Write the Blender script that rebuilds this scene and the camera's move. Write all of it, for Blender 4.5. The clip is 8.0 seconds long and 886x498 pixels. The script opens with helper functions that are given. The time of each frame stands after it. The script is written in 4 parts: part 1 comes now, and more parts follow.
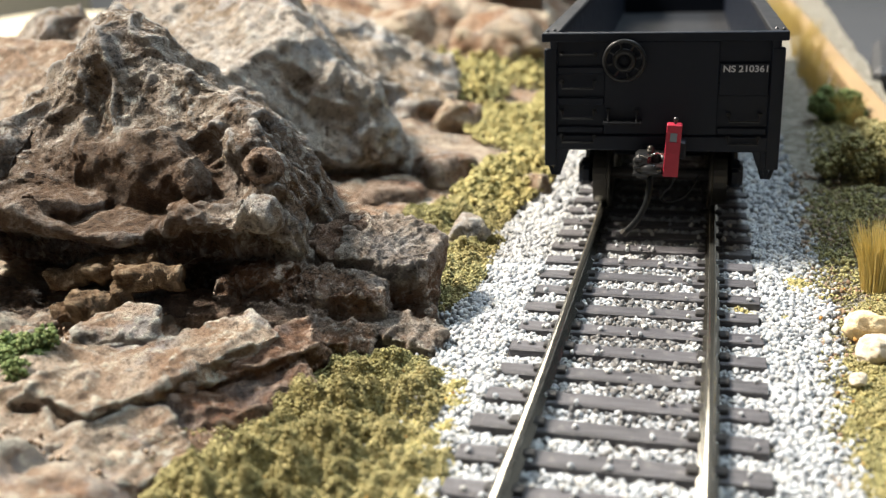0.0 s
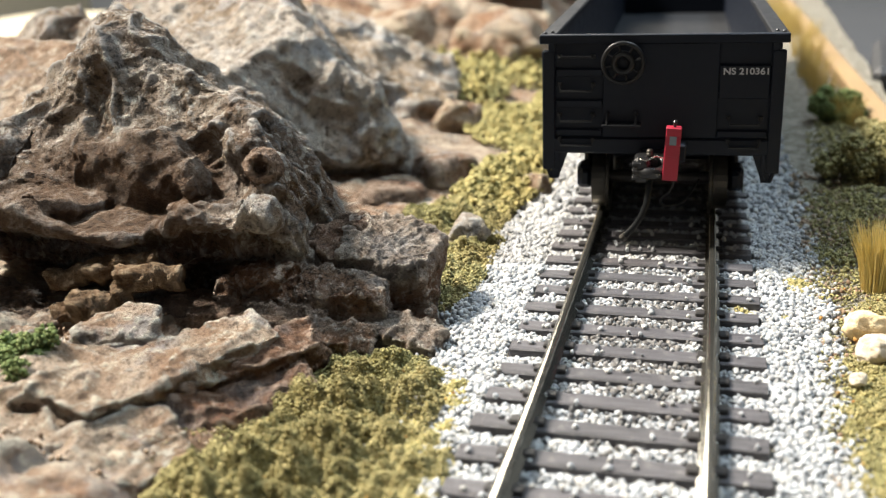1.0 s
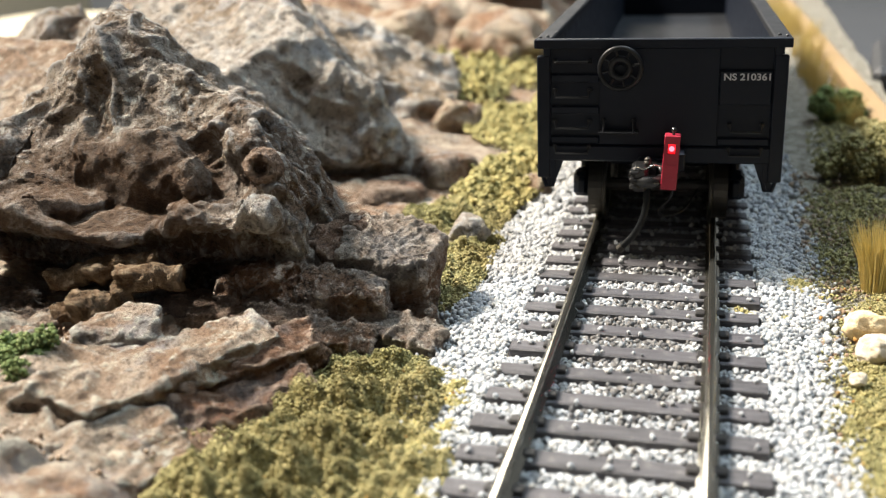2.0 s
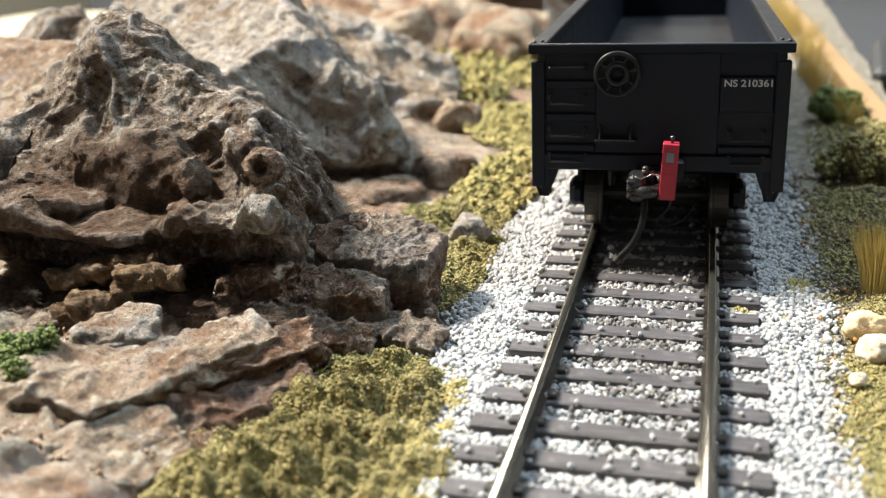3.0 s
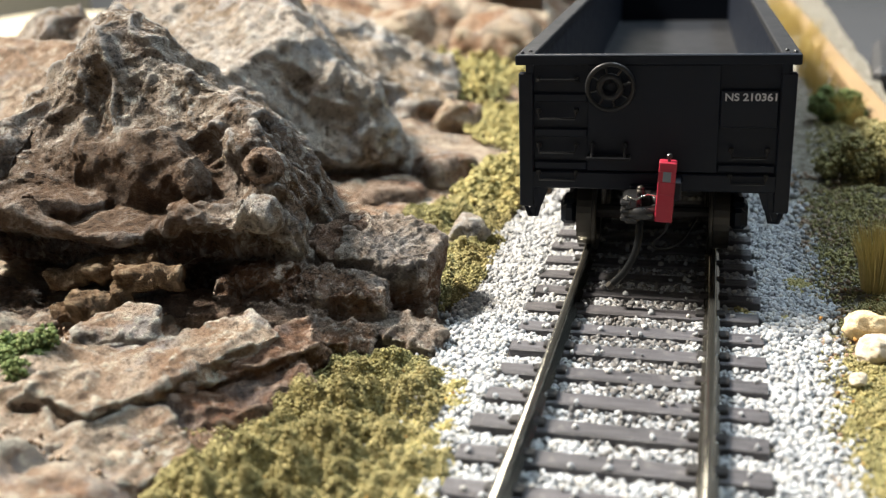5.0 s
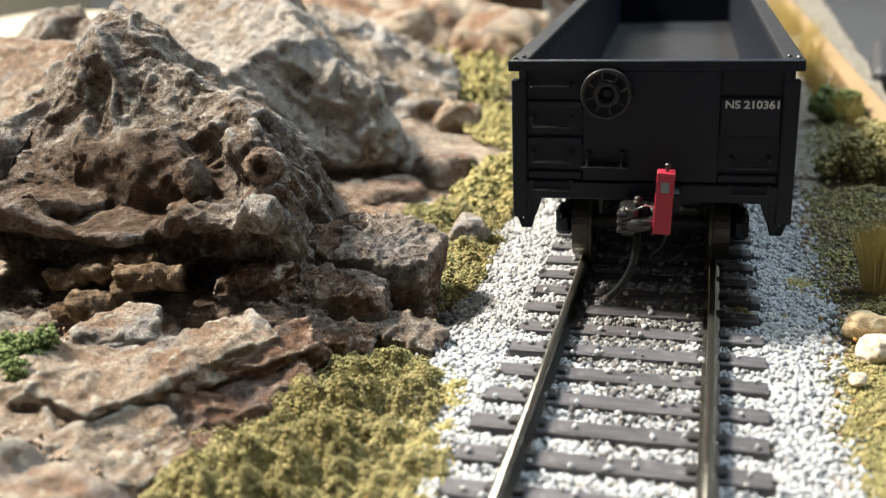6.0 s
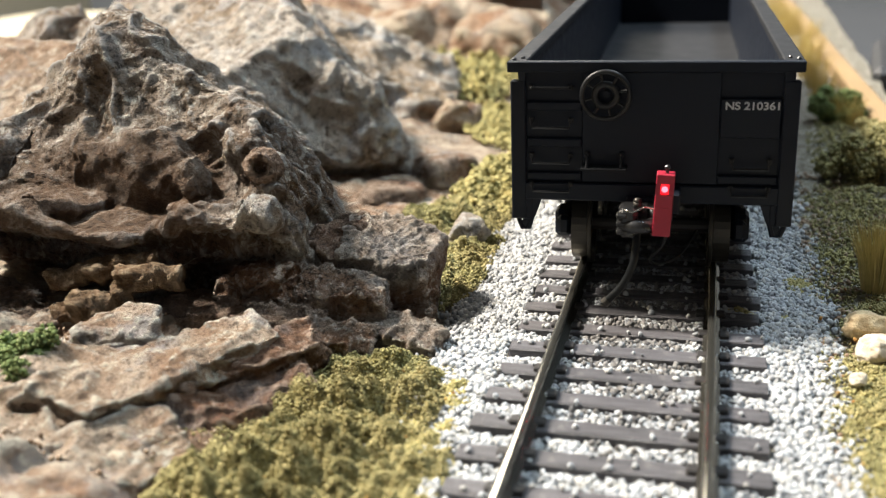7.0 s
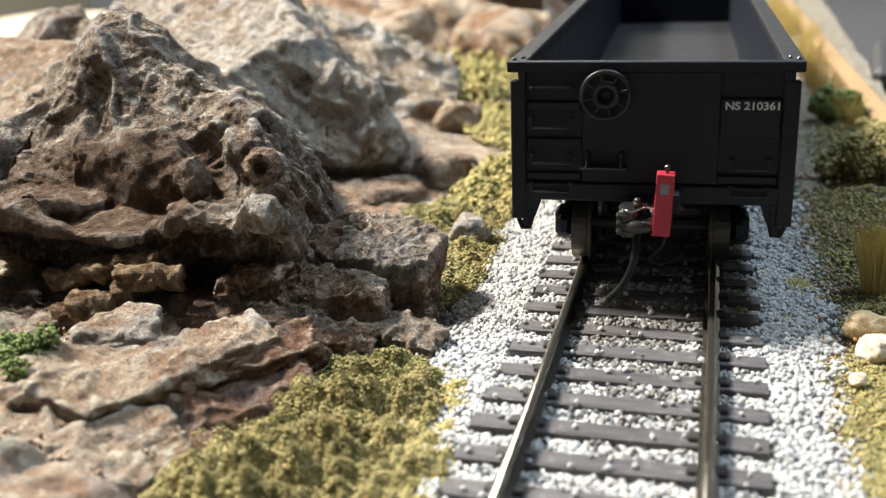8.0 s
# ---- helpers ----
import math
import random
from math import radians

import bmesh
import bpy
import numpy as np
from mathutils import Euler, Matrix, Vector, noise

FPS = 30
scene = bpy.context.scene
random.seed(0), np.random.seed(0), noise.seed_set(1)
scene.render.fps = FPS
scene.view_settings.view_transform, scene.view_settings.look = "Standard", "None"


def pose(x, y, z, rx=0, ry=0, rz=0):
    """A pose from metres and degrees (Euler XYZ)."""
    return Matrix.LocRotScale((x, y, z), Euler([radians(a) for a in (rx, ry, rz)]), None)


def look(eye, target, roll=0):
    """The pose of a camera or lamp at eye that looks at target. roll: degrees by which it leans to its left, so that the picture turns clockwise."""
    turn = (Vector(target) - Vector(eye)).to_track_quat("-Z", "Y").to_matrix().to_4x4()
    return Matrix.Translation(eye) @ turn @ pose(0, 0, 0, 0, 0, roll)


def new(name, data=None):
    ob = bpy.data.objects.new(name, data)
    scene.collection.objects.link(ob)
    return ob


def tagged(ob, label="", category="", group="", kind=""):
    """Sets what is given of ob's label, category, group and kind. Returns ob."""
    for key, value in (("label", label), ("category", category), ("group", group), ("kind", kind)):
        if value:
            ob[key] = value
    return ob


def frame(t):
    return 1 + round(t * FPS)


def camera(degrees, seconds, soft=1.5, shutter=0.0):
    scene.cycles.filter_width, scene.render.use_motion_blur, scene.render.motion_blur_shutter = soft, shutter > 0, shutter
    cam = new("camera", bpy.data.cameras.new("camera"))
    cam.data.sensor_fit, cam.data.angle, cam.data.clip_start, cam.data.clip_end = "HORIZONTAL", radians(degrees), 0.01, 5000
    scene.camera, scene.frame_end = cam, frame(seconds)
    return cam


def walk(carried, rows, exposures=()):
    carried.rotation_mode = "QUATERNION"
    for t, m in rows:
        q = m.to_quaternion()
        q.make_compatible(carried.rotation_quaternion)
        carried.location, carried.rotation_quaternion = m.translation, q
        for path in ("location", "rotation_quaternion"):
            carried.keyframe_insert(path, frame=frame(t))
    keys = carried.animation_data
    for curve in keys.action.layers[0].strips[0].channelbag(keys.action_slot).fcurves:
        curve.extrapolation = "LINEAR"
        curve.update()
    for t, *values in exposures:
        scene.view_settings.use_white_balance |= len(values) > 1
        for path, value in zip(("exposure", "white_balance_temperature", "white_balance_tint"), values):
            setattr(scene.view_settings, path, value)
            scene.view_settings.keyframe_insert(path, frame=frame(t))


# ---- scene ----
import itertools

# Everything below is sized in millimetres and scaled to metres: a small-scale railway layout, gauge 16.5 mm.
MM = 0.001
TURN = 0.00022          # curvature of the track, 1/mm, bending to the left
RAIL_TOP, TIE_TOP = 3.2, 1.0


def pmm(x, y, z, rx=0, ry=0, rz=0):
    return pose(x * MM, y * MM, z * MM, rx, ry, rz)


def along(s, off=0.0):
    """Place on the track, s mm along its centre line and off mm to the right of it."""
    a = s * TURN
    return (-(1 - math.cos(a)) / TURN + off * math.cos(a), math.sin(a) / TURN + off * math.sin(a), a)


# ---- camera ----
cam = camera(47.04, 8.0, soft=1.2)
cam.data.dof.use_dof = True
cam.data.dof.focus_distance = 0.132
cam.data.dof.aperture_fstop = 31.0
yaw_, pitch_, roll_ = 16.493, 18.719, 2.194
EYE = Vector((8.516, 0, 50.311)) * MM
fwd_ = Vector((-math.sin(radians(yaw_)) * math.cos(radians(pitch_)), math.cos(radians(yaw_)) * math.cos(radians(pitch_)), -math.sin(radians(pitch_))))
HELD = look(EYE, EYE + fwd_, -roll_)
walk(cam, [(0, HELD), (8, HELD)], exposures=[(0, -0.3), (8, -0.3)])

# ---- world and light ----
world = bpy.data.worlds.new("room_air")
world.use_nodes = True
world.node_tree.nodes["Background"].inputs[0].default_value = (0.75, 0.8, 0.9, 1)
world.node_tree.nodes["Background"].inputs[1].default_value = 0.012
scene.world = world


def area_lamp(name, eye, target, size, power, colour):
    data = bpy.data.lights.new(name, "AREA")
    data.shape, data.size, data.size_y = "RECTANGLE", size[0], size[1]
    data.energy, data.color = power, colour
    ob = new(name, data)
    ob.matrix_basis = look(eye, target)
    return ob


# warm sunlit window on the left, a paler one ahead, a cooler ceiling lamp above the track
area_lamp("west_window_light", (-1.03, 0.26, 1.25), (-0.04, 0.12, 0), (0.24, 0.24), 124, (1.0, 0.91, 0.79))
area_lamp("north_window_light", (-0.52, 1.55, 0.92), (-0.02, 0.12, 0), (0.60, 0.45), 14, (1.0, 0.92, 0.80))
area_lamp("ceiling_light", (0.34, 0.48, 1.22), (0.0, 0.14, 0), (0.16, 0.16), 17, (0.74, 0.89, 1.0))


# ---- materials ----
def material(name):
    m = bpy.data.materials.new(name)
    m.use_nodes = True
    t = m.node_tree
    return m, t, t.nodes["Principled BSDF"]


def node(t, kind, **values):
    n = t.nodes.new(kind)
    for key, v in values.items():
        n.inputs[key.replace("_", " ")].default_value = v
    return n


def coords(t, scale=(1, 1, 1), turn=(0, 0, 0)):
    c = t.nodes.new("ShaderNodeTexCoord")
    mp = t.nodes.new("ShaderNodeMapping")
    mp.inputs["Scale"].default_value = scale
    mp.inputs["Rotation"].default_value = [radians(a) for a in turn]
    t.links.new(c.outputs["Object"], mp.inputs["Vector"])
    return mp.outputs["Vector"]


def grain(t, vec, scale, detail=6.0, rough=0.6, warp=0.0):
    n = node(t, "ShaderNodeTexNoise", Scale=scale, Detail=detail, Roughness=rough, Distortion=warp)
    t.links.new(vec, n.inputs["Vector"])
    return n.outputs["Fac"]


def ramp(t, fac, stops):
    r = t.nodes.new("ShaderNodeValToRGB")
    e = r.color_ramp.elements
    while len(e) < len(stops):
        e.new(0.5)
    for el, (p, c) in zip(e, stops):
        el.position = p
        el.color = (*c, 1) if len(c) == 3 else c
    t.links.new(fac, r.inputs["Fac"])
    return r.outputs["Color"]


def blend(t, fac, a, b, mode="MIX"):
    m = t.nodes.new("ShaderNodeMix")
    m.data_type, m.blend_type = "RGBA", mode
    for i, v in ((0, fac), (6, a), (7, b)):
        if isinstance(v, (int, float)):
            m.inputs[i].default_value = v
        elif isinstance(v, tuple):
            m.inputs[i].default_value = (*v, 1)
        else:
            t.links.new(v, m.inputs[i])
    return m.outputs[2]


def relief(t, bsdf, fac, dist, strength=0.7):
    b = node(t, "ShaderNodeBump", Strength=strength, Distance=dist)
    t.links.new(fac, b.inputs["Height"])
    if bsdf.inputs["Normal"].links:
        t.links.new(bsdf.inputs["Normal"].links[0].from_socket, b.inputs["Normal"])
    t.links.new(b.outputs["Normal"], bsdf.inputs["Normal"])


def cracks(t, vec, scale, detail=7.0, rough=0.6):
    n = t.nodes.new("ShaderNodeTexNoise")
    n.noise_type = "RIDGED_MULTIFRACTAL"
    n.normalize = True
    for key, v in (("Scale", scale), ("Detail", detail), ("Roughness", rough), ("Lacunarity", 2.1), ("Offset", 1.0), ("Gain", 2.0)):
        n.inputs[key].default_value = v
    t.links.new(vec, n.inputs["Vector"])
    return n.outputs["Fac"]


def rock_skin(t, b, v, dark, mid, pale, stain, edge, wash=0.6):
    """Colour and relief of weathered plaster rock with dry-brushed edge highlights in its colour; returns the colour.
    """
    big = grain(t, v, 45, 5, 0.6, 0.8)
    patch = grain(t, v, 150, 8, 0.72, 0.5)
    fine = grain(t, v, 620, 8, 0.75, 0.3)
    tiny = grain(t, v, 2600, 5, 0.7)
    vein = cracks(t, v, 140, 8, 0.65)
    col = ramp(t, patch, [(0.34, dark), (0.44, mid), (0.56, blend_tone(mid, pale, 0.55)), (0.68, pale)])
    col = blend(t, ramp(t, big, [(0.43, (0, 0, 0)), (0.58, (0.85, 0.85, 0.85))]), col, blend(t, fine, tuple(c * 0.4 for c in stain), tuple(c * 1.6 for c in stain)))
    cool = grain(t, v, 95, 6, 0.65, 0.4)
    col = blend(t, ramp(t, cool, [(0.54, (0, 0, 0)), (0.63, (0.55, 0.55, 0.55))]), col, tuple(sum(mid) / 3 * f for f in (1.0, 1.06, 1.16)))
    # sandy grain: dark pores, pale grit, a dark wash run into the seams
    col = blend(t, ramp(t, fine, [(0.39, (wash, wash, wash)), (0.455, (0, 0, 0))]), col, tuple(c * 0.6 for c in dark))
    col = blend(t, ramp(t, tiny, [(0.39, (wash * 0.8,) * 3), (0.46, (0, 0, 0))]), col, tuple(c * 0.5 for c in dark))
    col = blend(t, ramp(t, vein, [(0.04, (wash, wash, wash)), (0.12, (0, 0, 0))]), col, tuple(c * 0.4 for c in dark))
    col = blend(t, ramp(t, fine, [(0.545, (0, 0, 0)), (0.61, (0.65, 0.65, 0.65))]), col, tuple(min(0.85, c * 1.15) for c in pale))
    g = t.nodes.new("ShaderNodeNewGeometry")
    # dry-brushed highlights, put into the colour along convex edges
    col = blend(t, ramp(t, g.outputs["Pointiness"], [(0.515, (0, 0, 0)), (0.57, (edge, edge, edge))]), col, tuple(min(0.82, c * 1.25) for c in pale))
    t.links.new(ramp(t, fine, [(0.35, (0.95, 0.95, 0.95)), (0.65, (0.65, 0.65, 0.65))]), b.inputs["Roughness"])
    b.inputs["Specular IOR Level"].default_value = 0.3
    relief(t, b, vein, 0.0012, 0.9)
    relief(t, b, patch, 0.0022, 1.0)
    relief(t, b, fine, 0.0019, 1.0)
    relief(t, b, tiny, 0.0007, 1.0)
    return col


def clamp_fall(t, value, full, none):
    """0.9 up to full, falling to nothing at none."""
    n = node(t, "ShaderNodeMapRange", From_Min=full, From_Max=none, To_Min=0.9, To_Max=0.0)
    t.links.new(value, n.inputs["Value"])
    return n.outputs[0]


def blend_tone(a, b, k):
    return tuple(p + (q - p) * k for p, q in zip(a, b))


def rock_material(name, dark, mid, pale, stain, seed=0.0, edge=0.7, wash=0.6, patch=None):
    """patch: middle and half sizes in mm of one ragged area darkened to brown."""
    m, t, b = material(name)
    v = coords(t, turn=(seed * 37, seed * 21, seed * 11))
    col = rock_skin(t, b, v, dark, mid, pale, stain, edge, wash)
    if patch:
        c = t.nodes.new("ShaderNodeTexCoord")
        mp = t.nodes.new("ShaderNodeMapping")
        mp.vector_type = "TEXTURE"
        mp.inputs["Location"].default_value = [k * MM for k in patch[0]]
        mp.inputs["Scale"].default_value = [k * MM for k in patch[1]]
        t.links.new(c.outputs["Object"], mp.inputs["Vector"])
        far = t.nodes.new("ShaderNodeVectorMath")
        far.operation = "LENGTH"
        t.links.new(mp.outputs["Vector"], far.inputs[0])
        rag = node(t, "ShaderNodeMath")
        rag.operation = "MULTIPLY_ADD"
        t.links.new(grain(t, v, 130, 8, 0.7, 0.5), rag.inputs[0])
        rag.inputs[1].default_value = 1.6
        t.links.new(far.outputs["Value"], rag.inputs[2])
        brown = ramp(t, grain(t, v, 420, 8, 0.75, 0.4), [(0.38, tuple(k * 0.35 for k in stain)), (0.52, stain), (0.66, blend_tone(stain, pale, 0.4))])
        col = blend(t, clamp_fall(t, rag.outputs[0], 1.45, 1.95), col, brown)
    t.links.new(col, b.inputs["Base Color"])
    return m


def speckled(name, tones, rough=0.85, scale=900, islands=True, bump=0.0003):
    """Small scattered bits, each with its own tone."""
    m, t, b = material(name)
    v = coords(t)
    f = grain(t, v, scale, 5, 0.65)
    if islands:
        g = t.nodes.new("ShaderNodeNewGeometry")
        src = g.outputs["Random Per Island"]
    else:
        src = f
    n = len(tones)
    col = ramp(t, src, [(i / max(1, n - 1), c) for i, c in enumerate(tones)])
    col = blend(t, 0.35, col, ramp(t, f, [(0.3, (0.3, 0.3, 0.3)), (0.7, (0.75, 0.75, 0.75))]), "OVERLAY")
    t.links.new(col, b.inputs["Base Color"])
    b.inputs["Roughness"].default_value = rough
    b.inputs["Specular IOR Level"].default_value = 0.25
    relief(t, b, f, bump, 0.6)
    return m


def painted(name, colour, rough=0.5, wear=0.12, metal=0.0, scale=700, spec=0.4):
    m, t, b = material(name)
    v = coords(t)
    f = grain(t, v, scale, 6, 0.65)
    g = grain(t, v, scale * 0.12, 3, 0.5)
    lo, hi = tuple(c * (1 - wear) for c in colour), tuple(min(1, c * (1 + wear)) for c in colour)
    col = blend(t, 0.5, ramp(t, f, [(0.3, lo), (0.7, hi)]), ramp(t, g, [(0.3, lo), (0.7, hi)]))
    t.links.new(col, b.inputs["Base Color"])
    t.links.new(ramp(t, f, [(0.25, (rough * 0.8,) * 3), (0.75, (min(1, rough * 1.2),) * 3)]), b.inputs["Roughness"])
    b.inputs["Metallic"].default_value = metal
    b.inputs["Specular IOR Level"].default_value = spec
    relief(t, b, f, 0.00005, 0.4)
    return m


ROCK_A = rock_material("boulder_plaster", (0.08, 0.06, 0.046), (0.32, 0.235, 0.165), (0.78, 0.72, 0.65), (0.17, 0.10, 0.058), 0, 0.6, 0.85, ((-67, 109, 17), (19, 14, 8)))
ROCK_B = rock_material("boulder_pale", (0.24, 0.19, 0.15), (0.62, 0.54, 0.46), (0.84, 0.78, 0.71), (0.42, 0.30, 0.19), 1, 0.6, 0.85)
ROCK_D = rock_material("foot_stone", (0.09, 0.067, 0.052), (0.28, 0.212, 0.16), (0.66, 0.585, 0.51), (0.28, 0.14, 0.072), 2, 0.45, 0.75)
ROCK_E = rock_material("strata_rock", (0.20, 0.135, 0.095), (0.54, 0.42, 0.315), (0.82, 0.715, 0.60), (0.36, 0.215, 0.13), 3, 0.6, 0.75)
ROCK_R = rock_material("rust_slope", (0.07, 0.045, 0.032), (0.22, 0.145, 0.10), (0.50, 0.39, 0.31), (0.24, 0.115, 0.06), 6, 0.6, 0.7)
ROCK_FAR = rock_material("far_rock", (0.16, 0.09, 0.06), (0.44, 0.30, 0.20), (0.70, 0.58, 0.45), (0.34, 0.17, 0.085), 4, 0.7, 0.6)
PEBBLE = speckled("cream_stone", [(0.22, 0.17, 0.11), (0.45, 0.385, 0.29), (0.56, 0.50, 0.41), (0.50, 0.43, 0.31)], 0.8, 500, False, 0.0012)
OCHRE = speckled("ochre_stone", [(0.30, 0.20, 0.10), (0.62, 0.46, 0.26), (0.72, 0.57, 0.36), (0.66, 0.47, 0.24)], 0.8, 500, False, 0.0012)
BALLAST = speckled("pale_gravel", [(0.12, 0.125, 0.135), (0.38, 0.405, 0.43), (0.47, 0.49, 0.51), (0.23, 0.242, 0.26), (0.46, 0.455, 0.43), (0.40, 0.42, 0.44)], 0.8, 1500)
GRIT = speckled("dark_gravel", [(0.06, 0.06, 0.065), (0.13, 0.13, 0.13), (0.22, 0.21, 0.2), (0.09, 0.085, 0.08)], 0.75, 1500)
MOSS = speckled("olive_foam", [(0.18, 0.16, 0.07), (0.33, 0.295, 0.135), (0.24, 0.215, 0.095), (0.45, 0.39, 0.19), (0.13, 0.12, 0.055), (0.37, 0.315, 0.14)], 0.9, 1300)
MOSS_DARK = speckled("dark_foam", [(0.13, 0.125, 0.06), (0.25, 0.235, 0.11), (0.36, 0.325, 0.14), (0.17, 0.165, 0.08)], 0.9, 1300)
MOSS_YELLOW = speckled("yellow_foam", [(0.25, 0.225, 0.09), (0.37, 0.325, 0.14), (0.21, 0.20, 0.085), (0.43, 0.36, 0.155), (0.29, 0.265, 0.115)], 0.9, 1300)
MOSS_GREEN = speckled("green_foam", [(0.08, 0.115, 0.04), (0.13, 0.175, 0.06), (0.19, 0.23, 0.09), (0.10, 0.135, 0.05)], 0.9, 1300)
STRAW = speckled("straw_fibre", [(0.55, 0.44, 0.17), (0.68, 0.55, 0.24), (0.46, 0.38, 0.14)], 0.7, 600)
TIE, _t, _b = material("tie_plastic")
_v = coords(_t, (1, 14, 14))
_f, _g = grain(_t, _v, 160, 7, 0.7, 0.4), grain(_t, coords(_t), 500, 6, 0.7)
_i = _t.nodes.new("ShaderNodeObjectInfo")
_c = blend(_t, _i.outputs["Random"], (0.046, 0.045, 0.052), (0.078, 0.075, 0.086))
_c = blend(_t, ramp(_t, _f, [(0.38, (0, 0, 0)), (0.62, (1, 1, 1))]), blend(_t, 0.6, _c, (0.02, 0.018, 0.018)), blend(_t, 0.35, _c, (0.18, 0.175, 0.19)))
_c = blend(_t, ramp(_t, _g, [(0.58, (0, 0, 0)), (0.72, (0.35, 0.35, 0.35))]), _c, (0.30, 0.28, 0.26))
_t.links.new(_c, _b.inputs["Base Color"])
_b.inputs["Roughness"].default_value = 0.5
relief(_t, _b, _f, 0.0003, 0.8)
CHAIR = painted("chair_plastic", (0.03, 0.028, 0.028), 0.5, 0.2)
RAIL = painted("rail_metal", (0.44, 0.43, 0.38), 0.17, 0.2, 0.95, 300, 0.5)
BLACK = painted("wagon_black", (0.005, 0.0085, 0.017), 0.5, 0.15, spec=0.25)
BLACK_IN = painted("wagon_inside", (0.016, 0.018, 0.022), 0.65, 0.3, 0, 200, 0.15)
IRON = painted("brake_iron", (0.008, 0.009, 0.011), 0.4, 0.2, 0.0, 700, 0.4)
GUN = painted("coupler_metal", (0.055, 0.056, 0.058), 0.3, 0.3, 0.7)
STEEL = painted("wheel_steel", (0.06, 0.056, 0.05), 0.42, 0.25, 0.8)
HOSE = painted("hose_rubber", (0.008, 0.009, 0.010), 0.32, 0.2, 0.0, 700, 0.2)
RED = painted("marker_red", (0.34, 0.018, 0.04), 0.4, 0.12)
SHUT = painted("marker_glass", (0.16, 0.20, 0.24), 0.25, 0.1)
WHITE = painted("letter_white", (0.52, 0.54, 0.58), 0.6, 0.05)
WOOD = painted("pine_edge", (0.29, 0.20, 0.11), 0.7, 0.2, 0, 90, 0.15)
CREAM = painted("cream_wall", (0.46, 0.42, 0.32), 0.85, 0.05, 0, 3)
GREYWALL = painted("grey_wall", (0.15, 0.165, 0.185), 0.85, 0.05, 0, 3)
DIM = painted("slate_wall", (0.042, 0.046, 0.054), 0.85, 0.05, 0, 3)
DARK = painted("dark_plastic", (0.03, 0.032, 0.036), 0.5, 0.2, 0, 20)
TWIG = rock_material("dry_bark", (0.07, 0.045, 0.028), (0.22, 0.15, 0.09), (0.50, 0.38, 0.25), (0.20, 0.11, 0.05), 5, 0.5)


def glowing(name, colour, strength):
    m, t, b = material(name)
    b.inputs["Base Color"].default_value = (0.6, 0.02, 0.03, 1)
    b.inputs["Emission Color"].default_value = (*colour, 1)
    b.inputs["Emission Strength"].default_value = strength
    return m


GLOW = glowing("red_diode", (1.0, 0.022, 0.03), 28.0)
# the lens glows by itself, standing in for the red halo round the diode
HALO_LENS = glowing("red_halo_lens", (1.0, 0.008, 0.02), 2.2)


# ---- mesh helpers ----
def part(name, bm, mat, parent=None, label="", smooth=False):
    """Link a bmesh, drawn in millimetres, as one mesh object."""
    me = bpy.data.meshes.new(name)
    bmesh.ops.scale(bm, vec=(MM, MM, MM), verts=bm.verts)
    bm.to_mesh(me)
    bm.free()
    me.materials.append(mat)
    if smooth:
        me.shade_smooth()
    ob = new(name, me)
    if parent:
        ob.parent = parent
    if label:
        tagged(ob, label)
    return ob


def box(bm, x0, x1, y0, y1, z0, z1, bev=0.0, m=None):
    r = bmesh.ops.create_cube(bm, size=1)
    vs = r["verts"]
    bmesh.ops.scale(bm, vec=(x1 - x0, y1 - y0, z1 - z0), verts=vs)
    bmesh.ops.translate(bm, vec=((x0 + x1) / 2, (y0 + y1) / 2, (z0 + z1) / 2), verts=vs)
    if bev:
        es = list({e for v in vs for e in v.link_edges})
        out = bmesh.ops.bevel(bm, geom=es, offset=bev, segments=1, affect="EDGES")
        vs = list({v for f in out["faces"] for v in f.verts} | {v for v in vs if v.is_valid})
    if m is not None:
        bmesh.ops.transform(bm, matrix=m, verts=vs)
    return vs


def tube(bm, pts, rad, n=8, cap=True):
    """A round bar along a line of points; rad may be one number or one for each point."""
    pts = [Vector(p) for p in pts]
    rads = rad if isinstance(rad, (list, tuple)) else [rad] * len(pts)
    rings, side = [], None
    for i, p in enumerate(pts):
        d = (pts[min(i + 1, len(pts) - 1)] - pts[max(i - 1, 0)]).normalized()
        if side is None:
            side = d.orthogonal().normalized()
        side = (side - d * side.dot(d)).normalized()
        up = d.cross(side)
        rings.append([bm.verts.new(p + rads[i] * (side * math.cos(2 * math.pi * k / n) + up * math.sin(2 * math.pi * k / n))) for k in range(n)])
    for a, b in zip(rings, rings[1:]):
        for k in range(n):
            bm.faces.new((a[k], a[(k + 1) % n], b[(k + 1) % n], b[k]))
    if cap:
        bm.faces.new(rings[0][::-1])
        bm.faces.new(rings[-1])


def lathe(bm, profile, n=28, m=None):
    """Turn a profile of (radius, place) round the x axis."""
    rings = [[bm.verts.new((x, r * math.cos(2 * math.pi * k / n), r * math.sin(2 * math.pi * k / n))) for k in range(n)] for r, x in profile]
    for a, b in zip(rings, rings[1:]):
        for k in range(n):
            bm.faces.new((a[k], b[k], b[(k + 1) % n], a[(k + 1) % n]))
    if m is not None:
        bmesh.ops.transform(bm, matrix=m, verts=[v for r in rings for v in r])


def ridge(p, size, octaves=5, rough=0.9):
    return noise.ridged_multi_fractal(p / size, rough, 2.1, octaves, 1.0, 2.0) - 1.0


def fbm(p, size, octaves=5):
    return noise.fractal(p / size, 0.8, 2.1, octaves)


